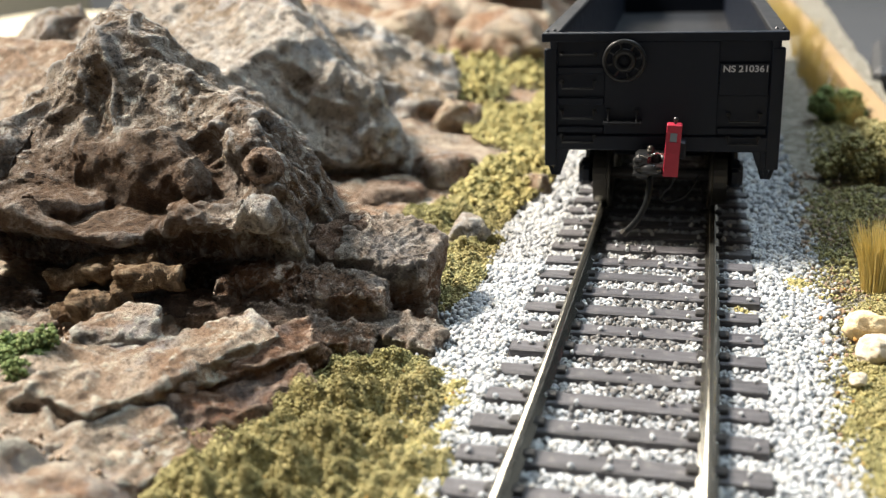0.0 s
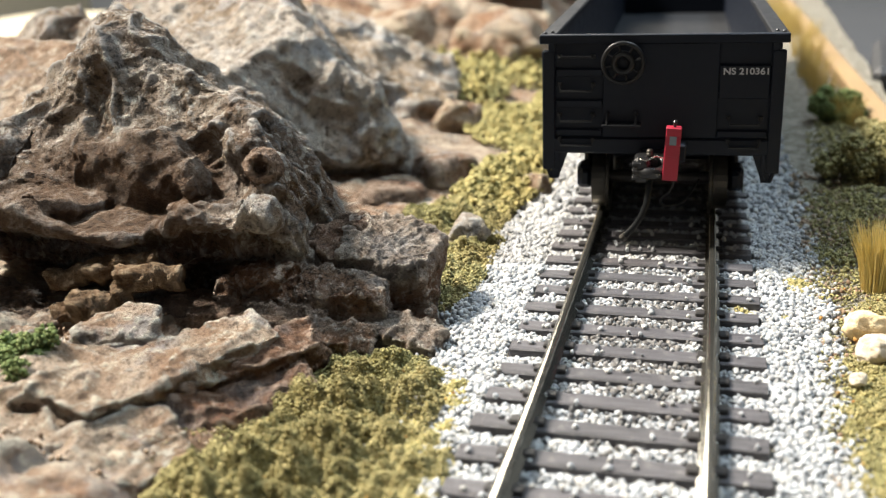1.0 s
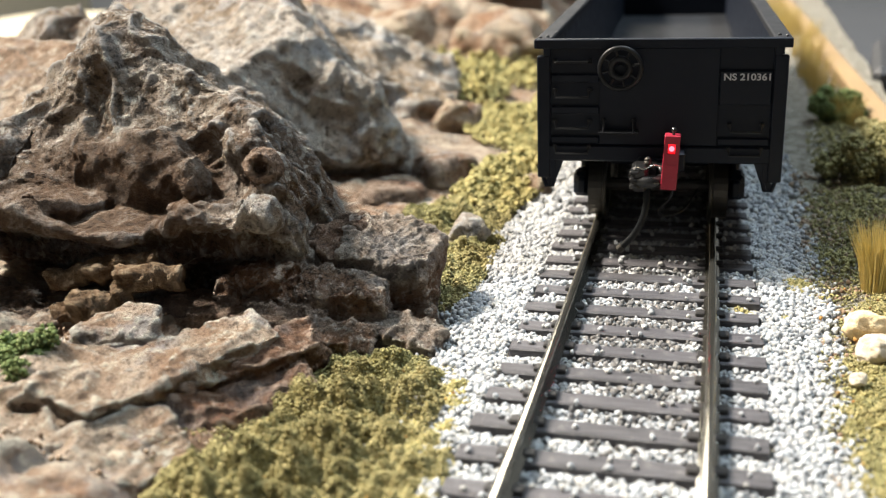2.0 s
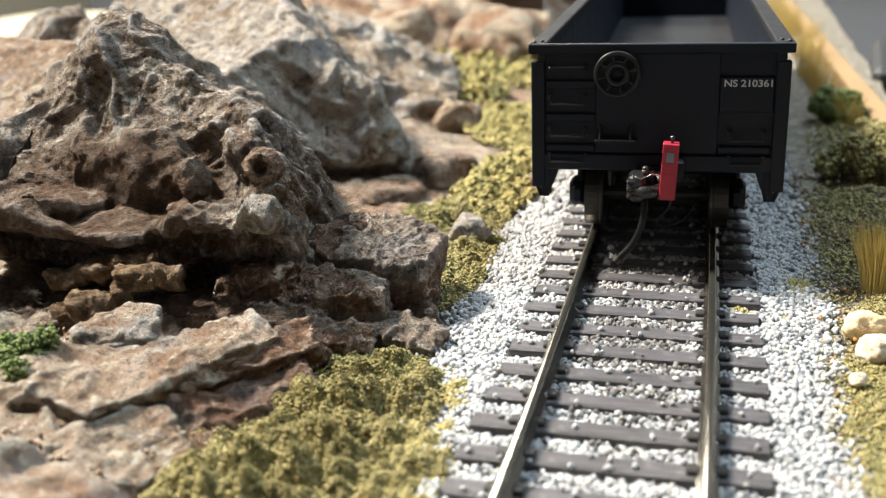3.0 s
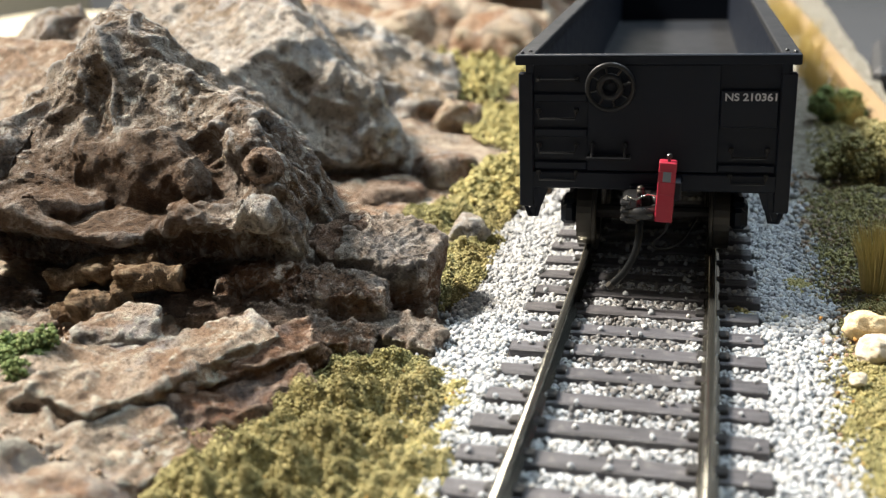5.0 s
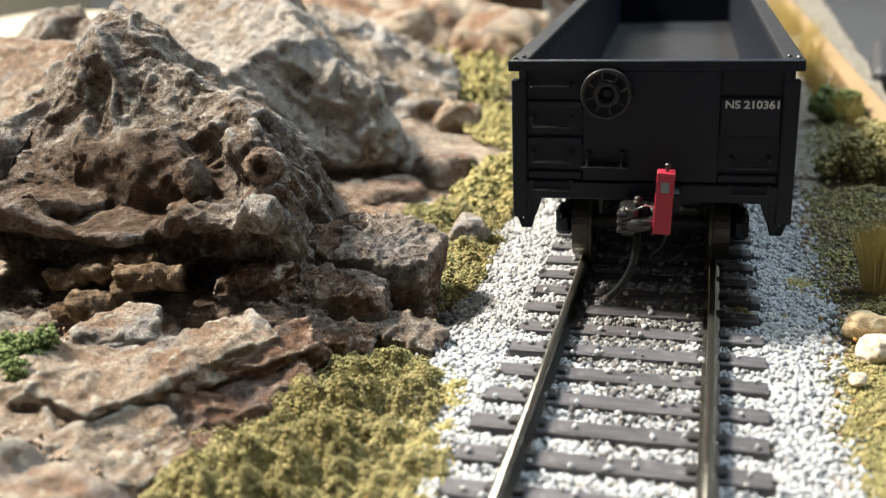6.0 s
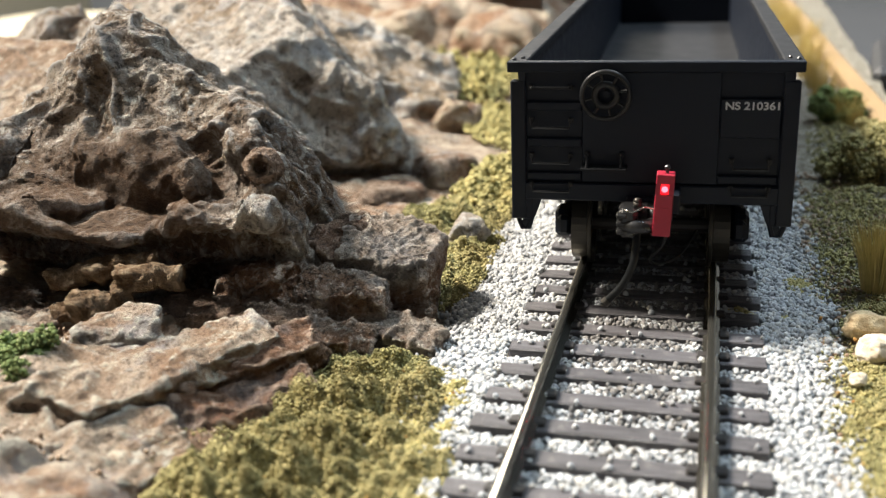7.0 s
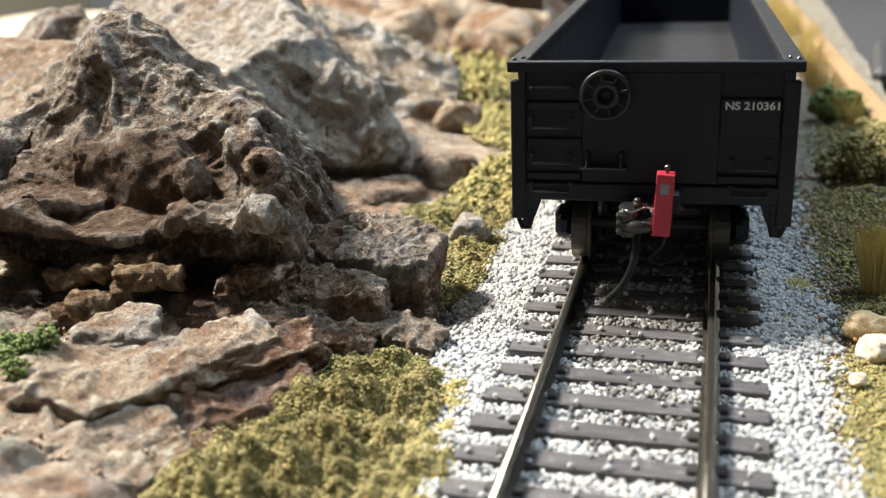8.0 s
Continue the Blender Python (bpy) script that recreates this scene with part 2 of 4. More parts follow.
def scallop(p, size):
    """Shallow bowls that meet in sharp ridges, 0 to about 1."""
    q = p / size
    q += 0.35 * noise.noise_vector(q * 0.9)
    d = noise.voronoi(q)[0][0]
    return min(1.1, d * d * 1.25)


# ---- the ground ----
def smooth(a, b, v):
    v = min(1, max(0, (v - a) / (b - a)))
    return v * v * (3 - 2 * v)


def ground_z(x, y, fine=True):
    """Height of the modelled ground, in mm."""
    s = y
    off = x - along(min(s, 900))[0]
    p = Vector((x, y, 0))
    # trackbed
    z = -0.2 - 1.2 * smooth(16, 26, abs(off))
    # left bank with slanting strata
    bank = smooth(23, 38, -off)
    w = x - 0.42 * (y - 80) + 5.0 * noise.noise(p / 23) + 2.4 * noise.noise(p / 9)
    saw = (w / 12.5) % 1.0
    strata = (saw if saw < 0.78 else 0.78 * (1 - saw) / 0.22) - 0.3
    near = 1 - smooth(106, 120, y)
    rise = 4.0 * smooth(28, 62, -off) + 3.0 * smooth(60, 100, -off) - 3.5 * smooth(92, 74, y) * smooth(60, 75, -off)
    z += bank * (rise + near * 2.6 * strata * smooth(34, 46, -off))
    # a hollow under the boulder, and the far hills
    z -= 5.0 * smooth(101, 107, y) * (1 - smooth(125, 140, y)) * smooth(50, 60, -off)
    z += 16 * smooth(290, 420, y) * smooth(34, 75, -off) + 38 * smooth(330, 470, y) * smooth(20, 60, -off + 8 * noise.noise(p / 40)) * (1 - smooth(125, 165, -off))
    # right bank
    right = smooth(22, 34, off)
    z += right * (1.0 + 1.4 * noise.noise(p / 17))
    if fine:
        k = bank * (0.35 + 0.65 * smooth(40, 52, -off))
        z += k * (1.3 * ridge(p + Vector((9, 4, 2)), 13, 6) + 2.4 * (scallop(p + Vector((0, 0, z)), 7.5) - 0.3) * near + 0.8 * (scallop(p, 2.6) - 0.3)) + right * 0.35 * fbm(p, 4)
    return z


def steps_between(*runs):
    out = []
    for a, b, d in runs:
        n = max(1, round((b - a) / d))
        out += [a + (b - a) * i / n for i in range(n)]
    return out + [runs[-1][1]]


def sheet(name, xs, ys, fn, mat):
    verts = [(x * MM, y * MM, fn(x, y) * MM) for y in ys for x in xs]
    n = len(xs)
    faces = [(j * n + i, j * n + i + 1, (j + 1) * n + i + 1, (j + 1) * n + i) for j in range(len(ys) - 1) for i in range(n - 1)]
    me = bpy.data.meshes.new(name)
    me.from_pydata(verts, [], faces)
    me.materials.append(mat)
    me.shade_smooth()
    return new(name, me)


def soil_material():
    m, t, b = material("layout_ground")
    v = coords(t)
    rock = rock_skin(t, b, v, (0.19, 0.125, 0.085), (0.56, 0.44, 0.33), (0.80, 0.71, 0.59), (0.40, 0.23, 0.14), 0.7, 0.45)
    fine, big = grain(t, v, 620, 8, 0.7, 0.3), grain(t, v, 60, 4, 0.5)
    soil = ramp(t, fine, [(0.36, (0.16, 0.14, 0.10)), (0.5, (0.40, 0.375, 0.31)), (0.64, (0.62, 0.60, 0.54))])
    sep = t.nodes.new("ShaderNodeSeparateXYZ")
    t.links.new(v, sep.inputs[0])
    # bare rock on the bank, sifted soil beside the track
    wob = node(t, "ShaderNodeMath")
    wob.operation = "MULTIPLY_ADD"
    t.links.new(big, wob.inputs[0])
    wob.inputs[1].default_value = 0.012
    t.links.new(sep.outputs["X"], wob.inputs[2])
    fac = node(t, "ShaderNodeMapRange", From_Min=-0.028, From_Max=-0.018)
    t.links.new(wob.outputs[0], fac.inputs["Value"])
    t.links.new(blend(t, fac.outputs[0], rock, soil), b.inputs["Base Color"])
    return m


SOIL = soil_material()
gx = steps_between((-215, -130, 8), (-130, -24, 0.7), (-24, 24, 2.0), (24, 46, 0.9))
gy = steps_between((-60, 50, 8), (50, 128, 0.7), (128, 260, 1.5), (260, 560, 5))
tagged(sheet("ground", gx, gy, ground_z, SOIL), "modelled ground of brown rock strata and soil", "ground", "", "structure")

# baseboard, room
bm = bmesh.new()
box(bm, -215, 46, -60, 560, -40, -12)
tagged(part("baseboard", bm, WOOD), "plain wooden board under the layout", "board", "", "structure")
bm = bmesh.new()
box(bm, -700, 600, -300, 900, -80, -40)
tagged(part("table", bm, DIM), "plain grey table under the layout", "table", "", "structure")
bm = bmesh.new()
box(bm, -640, -225, 100, 860, -40, -34, 1)
tagged(part("cream_panel", bm, CREAM), "smooth cream panel lying on the table beside the layout", "panel")
bm = bmesh.new()
box(bm, 0, 90, 0, 60, 0, 44, 2)
box(bm, 8, 82, -2, 0.5, 8, 36, 0.8)
dark = part("black_box", bm, DARK)
dark.matrix_basis = pmm(44, 300, -40, 0, 0, -6)
tagged(dark, "black plastic box on the table behind the board", "box")
bm = bmesh.new()
box(bm, 0, 5, 0, 640, -30, 6.2, 0.6)
edge = part("edge_board", bm, WOOD)
edge.matrix_basis = pmm(50.5, -60, -3.0, 0, 0, 2.5)
tagged(edge, "bare pine board along the layout's edge", "board", "", "structure")
for nm, dims, mat in (
    ("wall_north", (-1200, 900, 1750, 1850, -500, 1450), GREYWALL), ("wall_south", (-1200, 900, -900, -800, -500, 1450), DIM),
    ("wall_west", (-1300, -1200, -800, 1750, -500, 1450), CREAM), ("wall_east", (900, 1000, -800, 1750, -500, 1450), DIM),
    ("floor", (-1200, 900, -800, 1750, -600, -500), DARK), ("ceiling", (-1200, 900, -800, 1750, 1450, 1550), DIM),
):
    bm = bmesh.new()
    box(bm, *dims)
    tagged(part(nm, bm, mat), "plain painted room surface", nm.split("_")[0], "", "structure")


# ---- rocks ----
def boulder(name, at, size, planes, seed, mat, level=5, lumps=1.6, cups=(10, 2.0), soft=1.6, turn=0, shape=None, facets=10, bite=(0.72, 0.95), label="", category="rock", group="rocks"):
    """A rock: an ellipsoid cut by planes, each a direction and a point it passes through (mm from the middle), then weathered.
    cups: width and depth of the larger hollows in its skin."""
    bm = bmesh.new()
    bmesh.ops.create_icosphere(bm, subdivisions=level, radius=1)
    sh = Vector((seed * 37.7, seed * 19.9, seed * 53.3))
    cuts = []
    for nx, ny, nz, px, py, pz in planes:
        c = Vector((nx, ny, nz)).normalized()
        cuts.append((c, c.dot(Vector((px, py, pz)))))
    wide = sum(size) / 3
    pick = random.Random(seed * 13 + 1)
    for _ in range(facets):
        c = Vector((pick.gauss(0, 1), pick.gauss(0, 1), pick.gauss(0, 1))).normalized()
        cuts.append((c, Vector((c.x * size[0], c.y * size[1], c.z * size[2])).length * pick.uniform(*bite)))
    for v in bm.verts:
        q = Vector((v.co.x * size[0], v.co.y * size[1], v.co.z * size[2]))
        r = q.length
        n = q / r
        bend = 0.06 * wide * noise.noise(n * 1.9 + sh)
        for c, d in cuts:
            k = n.dot(c)
            if k > 0.04:
                e = (d + bend) / k
                h = max(0.0, soft - abs(r - e)) / soft
                r = min(r, e) - h * h * soft * 0.25
        q = n * r + sh
        r += lumps * 0.8 * fbm(q, wide * 0.55, 3)
        w = q + 0.22 * cups[0] * noise.noise_vector(q / cups[0])
        r += cups[1] * (0.8 * (scallop(q, cups[0]) - 0.45) + 0.80 * (0.30 - min(0.36, abs(noise.noise(w / (cups[0] * 0.66))))) * 2 + 0.26 * (0.25 - min(0.26, abs(noise.noise(w / (cups[0] * 0.30))))) * 2)
        r += cups[1] * (0.20 * fbm(w, cups[0] * 0.17, 4) + 0.12 * (0.3 - abs(noise.noise(w / (cups[0] * 0.11)))) + 0.07 * noise.noise(q / (cups[0] * 0.05)))
        if shape:
            r += shape(n * r)
        v.co = n * r
    ob = part(name, bm, mat, smooth=True)
    ob.matrix_basis = pmm(*at, 0, 0, turn)
    return tagged(ob, label, category, group)


def hull(bm, c, r, seed, n=24, turn=0.0, tilt=0.0):
    """A faceted lump: the convex skin of points strewn over an ellipsoid."""
    pick = random.Random(seed)
    m = Matrix.Translation(c) @ Euler((radians(tilt), 0, radians(turn))).to_matrix().to_4x4()
    pts = []
    for k in range(n):
        z = 1 - 2 * (k + 0.5) / n
        a = k * 2.39996 + pick.uniform(-0.5, 0.5)
        w = math.sqrt(1 - z * z)
        d = pick.uniform(0.86, 1.08)
        pts.append(bm.verts.new(m @ Vector((r[0] * d * w * math.cos(a), r[1] * d * w * math.sin(a), r[2] * d * z))))
    skin(bm, pts)


def block(bm, c, r, seed, turn=0.0, tilt=0.0, lean=0.0, chip=0.28):
    """An angular block: a box with skewed corners, each chipped off."""
    pick = random.Random(seed)
    m = Matrix.Translation(c) @ Euler((radians(tilt), radians(lean), radians(turn))).to_matrix().to_4x4()
    pts = []
    for sx, sy, sz in itertools.product((-1, 1), repeat=3):
        k = [s * pick.uniform(0.78, 1.08) for s in (sx, sy, sz)]
        for axis in range(3):
            p = list(k)
            p[axis] *= 1 - pick.uniform(0.3, 1.7) * chip
            pts.append(bm.verts.new(m @ Vector((p[0] * r[0], p[1] * r[1], p[2] * r[2]))))
    skin(bm, pts)


def skin(bm, pts):
    out = bmesh.ops.convex_hull(bm, input=pts)
    loose = [v for v in set(out["geom_interior"] + out["geom_unused"]) if isinstance(v, bmesh.types.BMVert)]
    bmesh.ops.delete(bm, geom=loose, context="VERTS")


def weld(bm, voxel):
    """Fuse overlapping lumps into one closed skin of even cells; mm in, mm out."""
    me = bpy.data.meshes.new("lumps")
    bm.to_mesh(me)
    bm.free()
    ob = bpy.data.objects.new("lumps", me)
    scene.collection.objects.link(ob)
    mod = ob.modifiers.new("weld", "REMESH")
    mod.mode, mod.voxel_size, mod.adaptivity = "VOXEL", voxel, 0
    bpy.context.view_layer.update()
    out = bpy.data.meshes.new_from_object(ob.evaluated_get(bpy.context.evaluated_depsgraph_get()))
    bpy.data.objects.remove(ob)
    bpy.data.meshes.remove(me)
    back = bmesh.new()
    back.from_mesh(out)
    bpy.data.meshes.remove(out)
    return back


def rock(name, draw, mat, seed, voxel, waves, label, category="rock", group="rocks", stretch=(1, 1, 1), crisp=0.0, calm=None, fillet=1):
    """A rock fused from the lumps that draw() sets down and then weathered.
    waves: rows of width and depth in mm, sharp-crested; crisp: depth of the finest grain; fillet: rounds the creases; calm: scales the waves from place to place."""
    bm = bmesh.new()
    draw(bm)
    bm = weld(bm, voxel)
    for _ in range(fillet):
        bmesh.ops.smooth_vert(bm, verts=bm.verts, factor=0.5, use_axis_x=True, use_axis_y=True, use_axis_z=True)
    bm.normal_update()
    sh = Vector((seed * 37.7, seed * 19.9, seed * 53.3))
    for v in bm.verts:
        q = v.co + sh
        w = Vector((q.x * stretch[0], q.y * stretch[1], q.z * stretch[2]))
        h = 0.0
        for wide, deep in waves:
            p = w / wide
            p = p + 0.45 * noise.noise_vector(p * 0.8)
            n = 1 - abs(noise.noise(p)) * 2.2
            h += deep * (n * abs(n) - 0.35) + deep * 0.35 * noise.noise(p * 2.3)
        if calm:
            h *= calm(v.co)
        h += crisp * (noise.fractal(q / (6 * voxel), 0.7, 2.1, 3) + 0.6 * noise.noise(q / (2.2 * voxel)))
        v.co += v.normal * h
    return tagged(part(name, bm, mat, smooth=True), label, category, group)


def cut_ball(bm, at, size, planes, seed, facets=10, bite=(0.72, 0.95), level=6):
    """An ellipsoid cut by planes, each a direction and a point it passes through (mm from the middle), and by some cuts at random."""
    out = bmesh.ops.create_icosphere(bm, subdivisions=level, radius=1)["verts"]
    cuts = []
    for nx, ny, nz, px, py, pz in planes:
        c = Vector((nx, ny, nz)).normalized()
        cuts.append((c, c.dot(Vector((px, py, pz)))))
    pick = random.Random(seed * 13 + 1)
    for _ in range(facets):
        c = Vector((pick.gauss(0, 1), pick.gauss(0, 1), pick.gauss(0, 1))).normalized()
        cuts.append((c, Vector((c.x * size[0], c.y * size[1], c.z * size[2])).length * pick.uniform(*bite)))
    sh = Vector((seed * 37.7, seed * 19.9, seed * 53.3))
    wide = sum(size) / 3
    for v in out:
        q = Vector((v.co.x * size[0], v.co.y * size[1], v.co.z * size[2]))
        r = q.length
        n = q / r
        bend = 0.06 * wide * noise.noise(n * 1.9 + sh)
        for c, d in cuts:
            k = n.dot(c)
            if k > 0.04:
                r = min(r, (d + bend) / k)
        v.co = Vector(at) + n * r


def big_boulder(bm):
    cut_ball(bm, (-72, 138, 12), (47, 40, 38), [
        (0.5, 0.42, 0.76, 7, -6, 16), (0.735, 0.40, 0.305, 26, -14, 6), (-0.515, -0.273, 0.677, -18, 1, 19), (-0.706, -0.439, 0.537, -28, -7, 1),
        (0.05, -0.86, 0.50, -4, -20.5, 15), (0.1, -0.95, -0.22, 6, -29.0, 6), (0, 0.35, 0.95, -11, 2, 24.5), (0.1, -0.30, -0.95, 6, -30, -3.5), (0.55, -0.8, 0.3, 22, -24, 4),
        (0.8, -0.5, 0.3, 25, -18, 3), (-0.12, -0.97, -0.05, -20, -25, 4)], 3, 16, (0.62, 0.9))
    # crest, brow, knob and shoulder
    hull(bm, (-74.5, 129.5, 28), (9, 8, 7.5), 4, 20)
    hull(bm, (-66, 115.0, 17), (12, 5.0, 7.6), 8, 20)
    hull(bm, (-57.0, 111.4, 18.6), (3.0, 3.0, 3.6), 19, 20)
    hull(bm, (-48, 115, 14.5), (5.5, 6, 7), 7, 16)
    hull(bm, (-59, 121.5, 23), (8, 5, 4.5), 14, 18, -28)
    hull(bm, (-51.5, 115.5, 21.5), (4.4, 4, 3.6), 15, 16)
    tube(bm, [(-83, 128.6, 29), (-84, 122.5, 25), (-87, 117.5, 21), (-90, 112.5, 17)], [3.6, 3.8, 3.6, 3.6], 10)
    hull(bm, (-78, 121.5, 24), (5, 5, 5), 21, 16)
    # the rim that juts out over the hollow foot, and the unseen flank that shades the hollow
    hull(bm, (-81.4, 109.8, 15.0), (14, 8.6, 2.0), 10, 34, 0, 3)
    hull(bm, (-68.8, 109.4, 12.8), (9, 6.8, 1.5), 16, 30, -4, 2)
    hull(bm, (-52.2, 110.8, 14.6), (9.5, 6.2, 1.8), 11, 30, 4, 3)
    tube(bm, [(-94.0, 102.3, 18.5), (-85.3, 102.1, 17.2), (-78.5, 101.9, 15.4), (-72.7, 102.1, 13.7), (-67.8, 102.6, 12.7), (-61.0, 105.0, 12.3)], [2.3, 2.1, 1.9, 1.7, 1.4, 0.8], 12)
    tube(bm, [(-61.0, 106.5, 13.4), (-57.1, 105.1, 14.4), (-54.5, 104.9, 15.2), (-51.3, 105.4, 14.5), (-47.4, 105.6, 15.2), (-43.7, 105.9, 15.8)], [1.3, 1.5, 1.7, 1.5, 1.6, 2.0], 12)
    hull(bm, (-45.6, 112.5, 12.2), (3.4, 4.6, 4.4), 17, 16)
    hull(bm, (-46.0, 114.0, 6.5), (3.4, 4.6, 7), 18, 16)
    # out of view, added to block the west light from the hollow
    hull(bm, (-98, 104, 8), (11, 11, 23), 20, 26)
    hull(bm, (-72, 130, 3), (30, 10, 12), 12, 26)


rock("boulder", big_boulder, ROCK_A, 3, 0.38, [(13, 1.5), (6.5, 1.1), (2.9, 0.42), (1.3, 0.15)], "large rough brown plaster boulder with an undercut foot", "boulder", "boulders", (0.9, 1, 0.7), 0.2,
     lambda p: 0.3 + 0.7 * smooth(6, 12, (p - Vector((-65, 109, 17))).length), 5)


def pale_boulder(bm):
    cut_ball(bm, (-86, 194, 8), (46, 40, 42), [
        (0.58, 0.31, 0.58, 12, 1, 19), (0.6, 0.29, 0.37, 23, -4, 11), (0.5, -0.75, 0.35, 22, -24, 8), (-0.15, -0.38, 0.90, 8, -19, 21), (0.9, -0.2, 0.2, 33, -14, 1), (0.3, -0.5, -0.8, 26, -25, -2.5)], 8, 14, (0.7, 0.95))
    hull(bm, (-62, 180, 10), (8, 8, 8), 23, 14)
    hull(bm, (-71, 172, 9), (7, 6, 7), 22, 14)


rock("boulder", pale_boulder, ROCK_B, 8, 0.65, [(18, 1.5), (6, 0.7), (2.4, 0.4)], "pale weathered boulder with ochre stains behind the large one", "boulder", "boulders", (1, 1, 0.8), 0.2)


def side_boulder(bm):
    block(bm, (-84, 246, 2), (22, 22, 17), 31, 20, 16, 24, 0.3)
    hull(bm, (-66, 232, 1), (10, 10, 9), 32, 14)


rock("boulder", side_boulder, ROCK_B, 12, 0.9, [(14, 1.8), (5, 1.0)], "grey-brown boulder with a sloping side", "boulder", "boulders", crisp=0.3)
rock("layered_rock", lambda b: (hull(b, (-147, 212, 12), (17, 12, 22), 33, 14), hull(b, (-135, 206, 14), (8, 8, 18), 37, 12)), ROCK_A, 15, 0.8, [(12, 1.4), (5, 0.8)], "dark brown slab of rock with a steep face", "rock", "boulders", crisp=0.25)
rock("layered_rock", lambda b: block(b, (-126, 170, 9), (26, 15, 14), 34, -4, 24, 4), ROCK_E, 16, 0.8, [(14, 1.0), (5, 0.5)], "pale pinkish slab of sloping rock", "rock", "boulders", crisp=0.2)
# unseen rock to the left, added to keep light off the boulder's foot
rock("boulder", lambda b: hull(b, (-124, 119, 2), (20, 18, 12), 35, 22), ROCK_A, 18, 0.9, [(9, 1.2), (4, 0.6)], "unseen low brown rock, added to shade the foot of the large boulder", "boulder", "boulders", crisp=0.2)

# the ringed hollow on the large boulder
bm = bmesh.new()
lathe(bm, [(0.05, -1.2), (0.75, -1.0), (0.85, 0.35), (1.15, 0.75), (1.6, 0.7), (2.0, 0.2), (2.3, -0.9), (2.5, -2.6)], 40)
bmesh.ops.subdivide_edges(bm, edges=bm.edges[:], cuts=1, use_grid_fill=True)
for v in bm.verts:
    v.co += 0.26 * noise.noise_vector(v.co / 1.1) + 0.12 * noise.noise_vector(v.co / 0.4)
bmesh.ops.recalc_face_normals(bm, faces=bm.faces[:])
cup = part("rock_cup", bm, ROCK_R, bpy.data.objects["boulder"], "ringed hollow like a barnacle", True)
cup.matrix_basis = pmm(-47.0, 110.2, 20.6) @ Vector((0.25, -0.9, 0.2)).to_track_quat("X", "Z").to_matrix().to_4x4()

# tilted slabs of layered rock on the near bank: middle, half sizes, turn, tilt, lean
for at, size, turn, tilt, lean, seed in (
    ((-49.2, 87.5, 3.2), (13.5, 5.0, 2.8), 58, 8, 0, 31), ((-56.5, 85.0, 2.6), (11, 5.5, 3.0), 40, 4, 2, 32), ((-61.5, 81, 1.2), (9, 6, 3.2), 30, 8, 0, 33),
    ((-43.6, 84.0, -0.4), (13, 4.0, 2.4), 57, 20, 0, 34), ((-55.5, 76.0, 0.6), (9, 5, 2.8), 38, 12, 0, 35), ((-48.0, 73.5, -0.2), (9, 5, 2.6), 50, 14, 0, 36),
    ((-42.5, 93.0, 2.0), (9, 3.2, 2.6), 50, 14, -4, 37), ((-59.0, 94.0, 4.2), (4.8, 3.4, 2.2), 12, 8, 0, 38), ((-73.5, 91.5, 1.8), (6, 4, 2.2), 12, 6, 0, 39), ((-67, 74, 0.0), (8, 7, 3.0), 24, 6, 0, 40),
):
    rock("layered_rock", lambda b: block(b, at, size, seed, turn, tilt, lean, 0.22), ROCK_R if seed in (34, 37) else ROCK_E, seed, 0.36, [(8, 0.9), (2.6, 0.55), (1.1, 0.25)], "tilted slab of pale brown layered rock", "rock", "strata slabs",
         (0.6, 0.6, 1.5), 0.13)

# stones at the boulder's foot
FOOT = "dark brown stone at the foot of the boulder"
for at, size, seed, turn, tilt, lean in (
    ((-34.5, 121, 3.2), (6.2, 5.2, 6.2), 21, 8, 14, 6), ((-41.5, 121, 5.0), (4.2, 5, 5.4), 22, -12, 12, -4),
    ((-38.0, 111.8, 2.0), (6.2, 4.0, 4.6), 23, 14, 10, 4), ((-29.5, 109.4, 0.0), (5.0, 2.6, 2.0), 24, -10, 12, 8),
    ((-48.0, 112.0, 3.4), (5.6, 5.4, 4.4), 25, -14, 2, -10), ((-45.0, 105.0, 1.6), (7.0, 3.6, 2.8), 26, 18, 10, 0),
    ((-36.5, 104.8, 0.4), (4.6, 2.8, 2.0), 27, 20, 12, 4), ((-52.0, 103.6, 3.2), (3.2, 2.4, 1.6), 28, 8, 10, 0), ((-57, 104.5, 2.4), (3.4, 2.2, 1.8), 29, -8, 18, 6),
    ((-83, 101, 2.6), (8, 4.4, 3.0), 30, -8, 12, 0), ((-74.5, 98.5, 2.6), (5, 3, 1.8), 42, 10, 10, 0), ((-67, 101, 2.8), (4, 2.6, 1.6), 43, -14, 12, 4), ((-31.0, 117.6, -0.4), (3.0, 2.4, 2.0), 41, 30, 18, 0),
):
    # 28-30, 42 and 43, under the rim, take darker rock in place of shade
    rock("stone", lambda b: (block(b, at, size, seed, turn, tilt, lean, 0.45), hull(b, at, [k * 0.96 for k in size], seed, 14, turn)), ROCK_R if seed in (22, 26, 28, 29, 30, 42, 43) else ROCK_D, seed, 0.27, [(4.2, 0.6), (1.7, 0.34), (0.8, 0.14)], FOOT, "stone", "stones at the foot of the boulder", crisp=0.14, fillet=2)
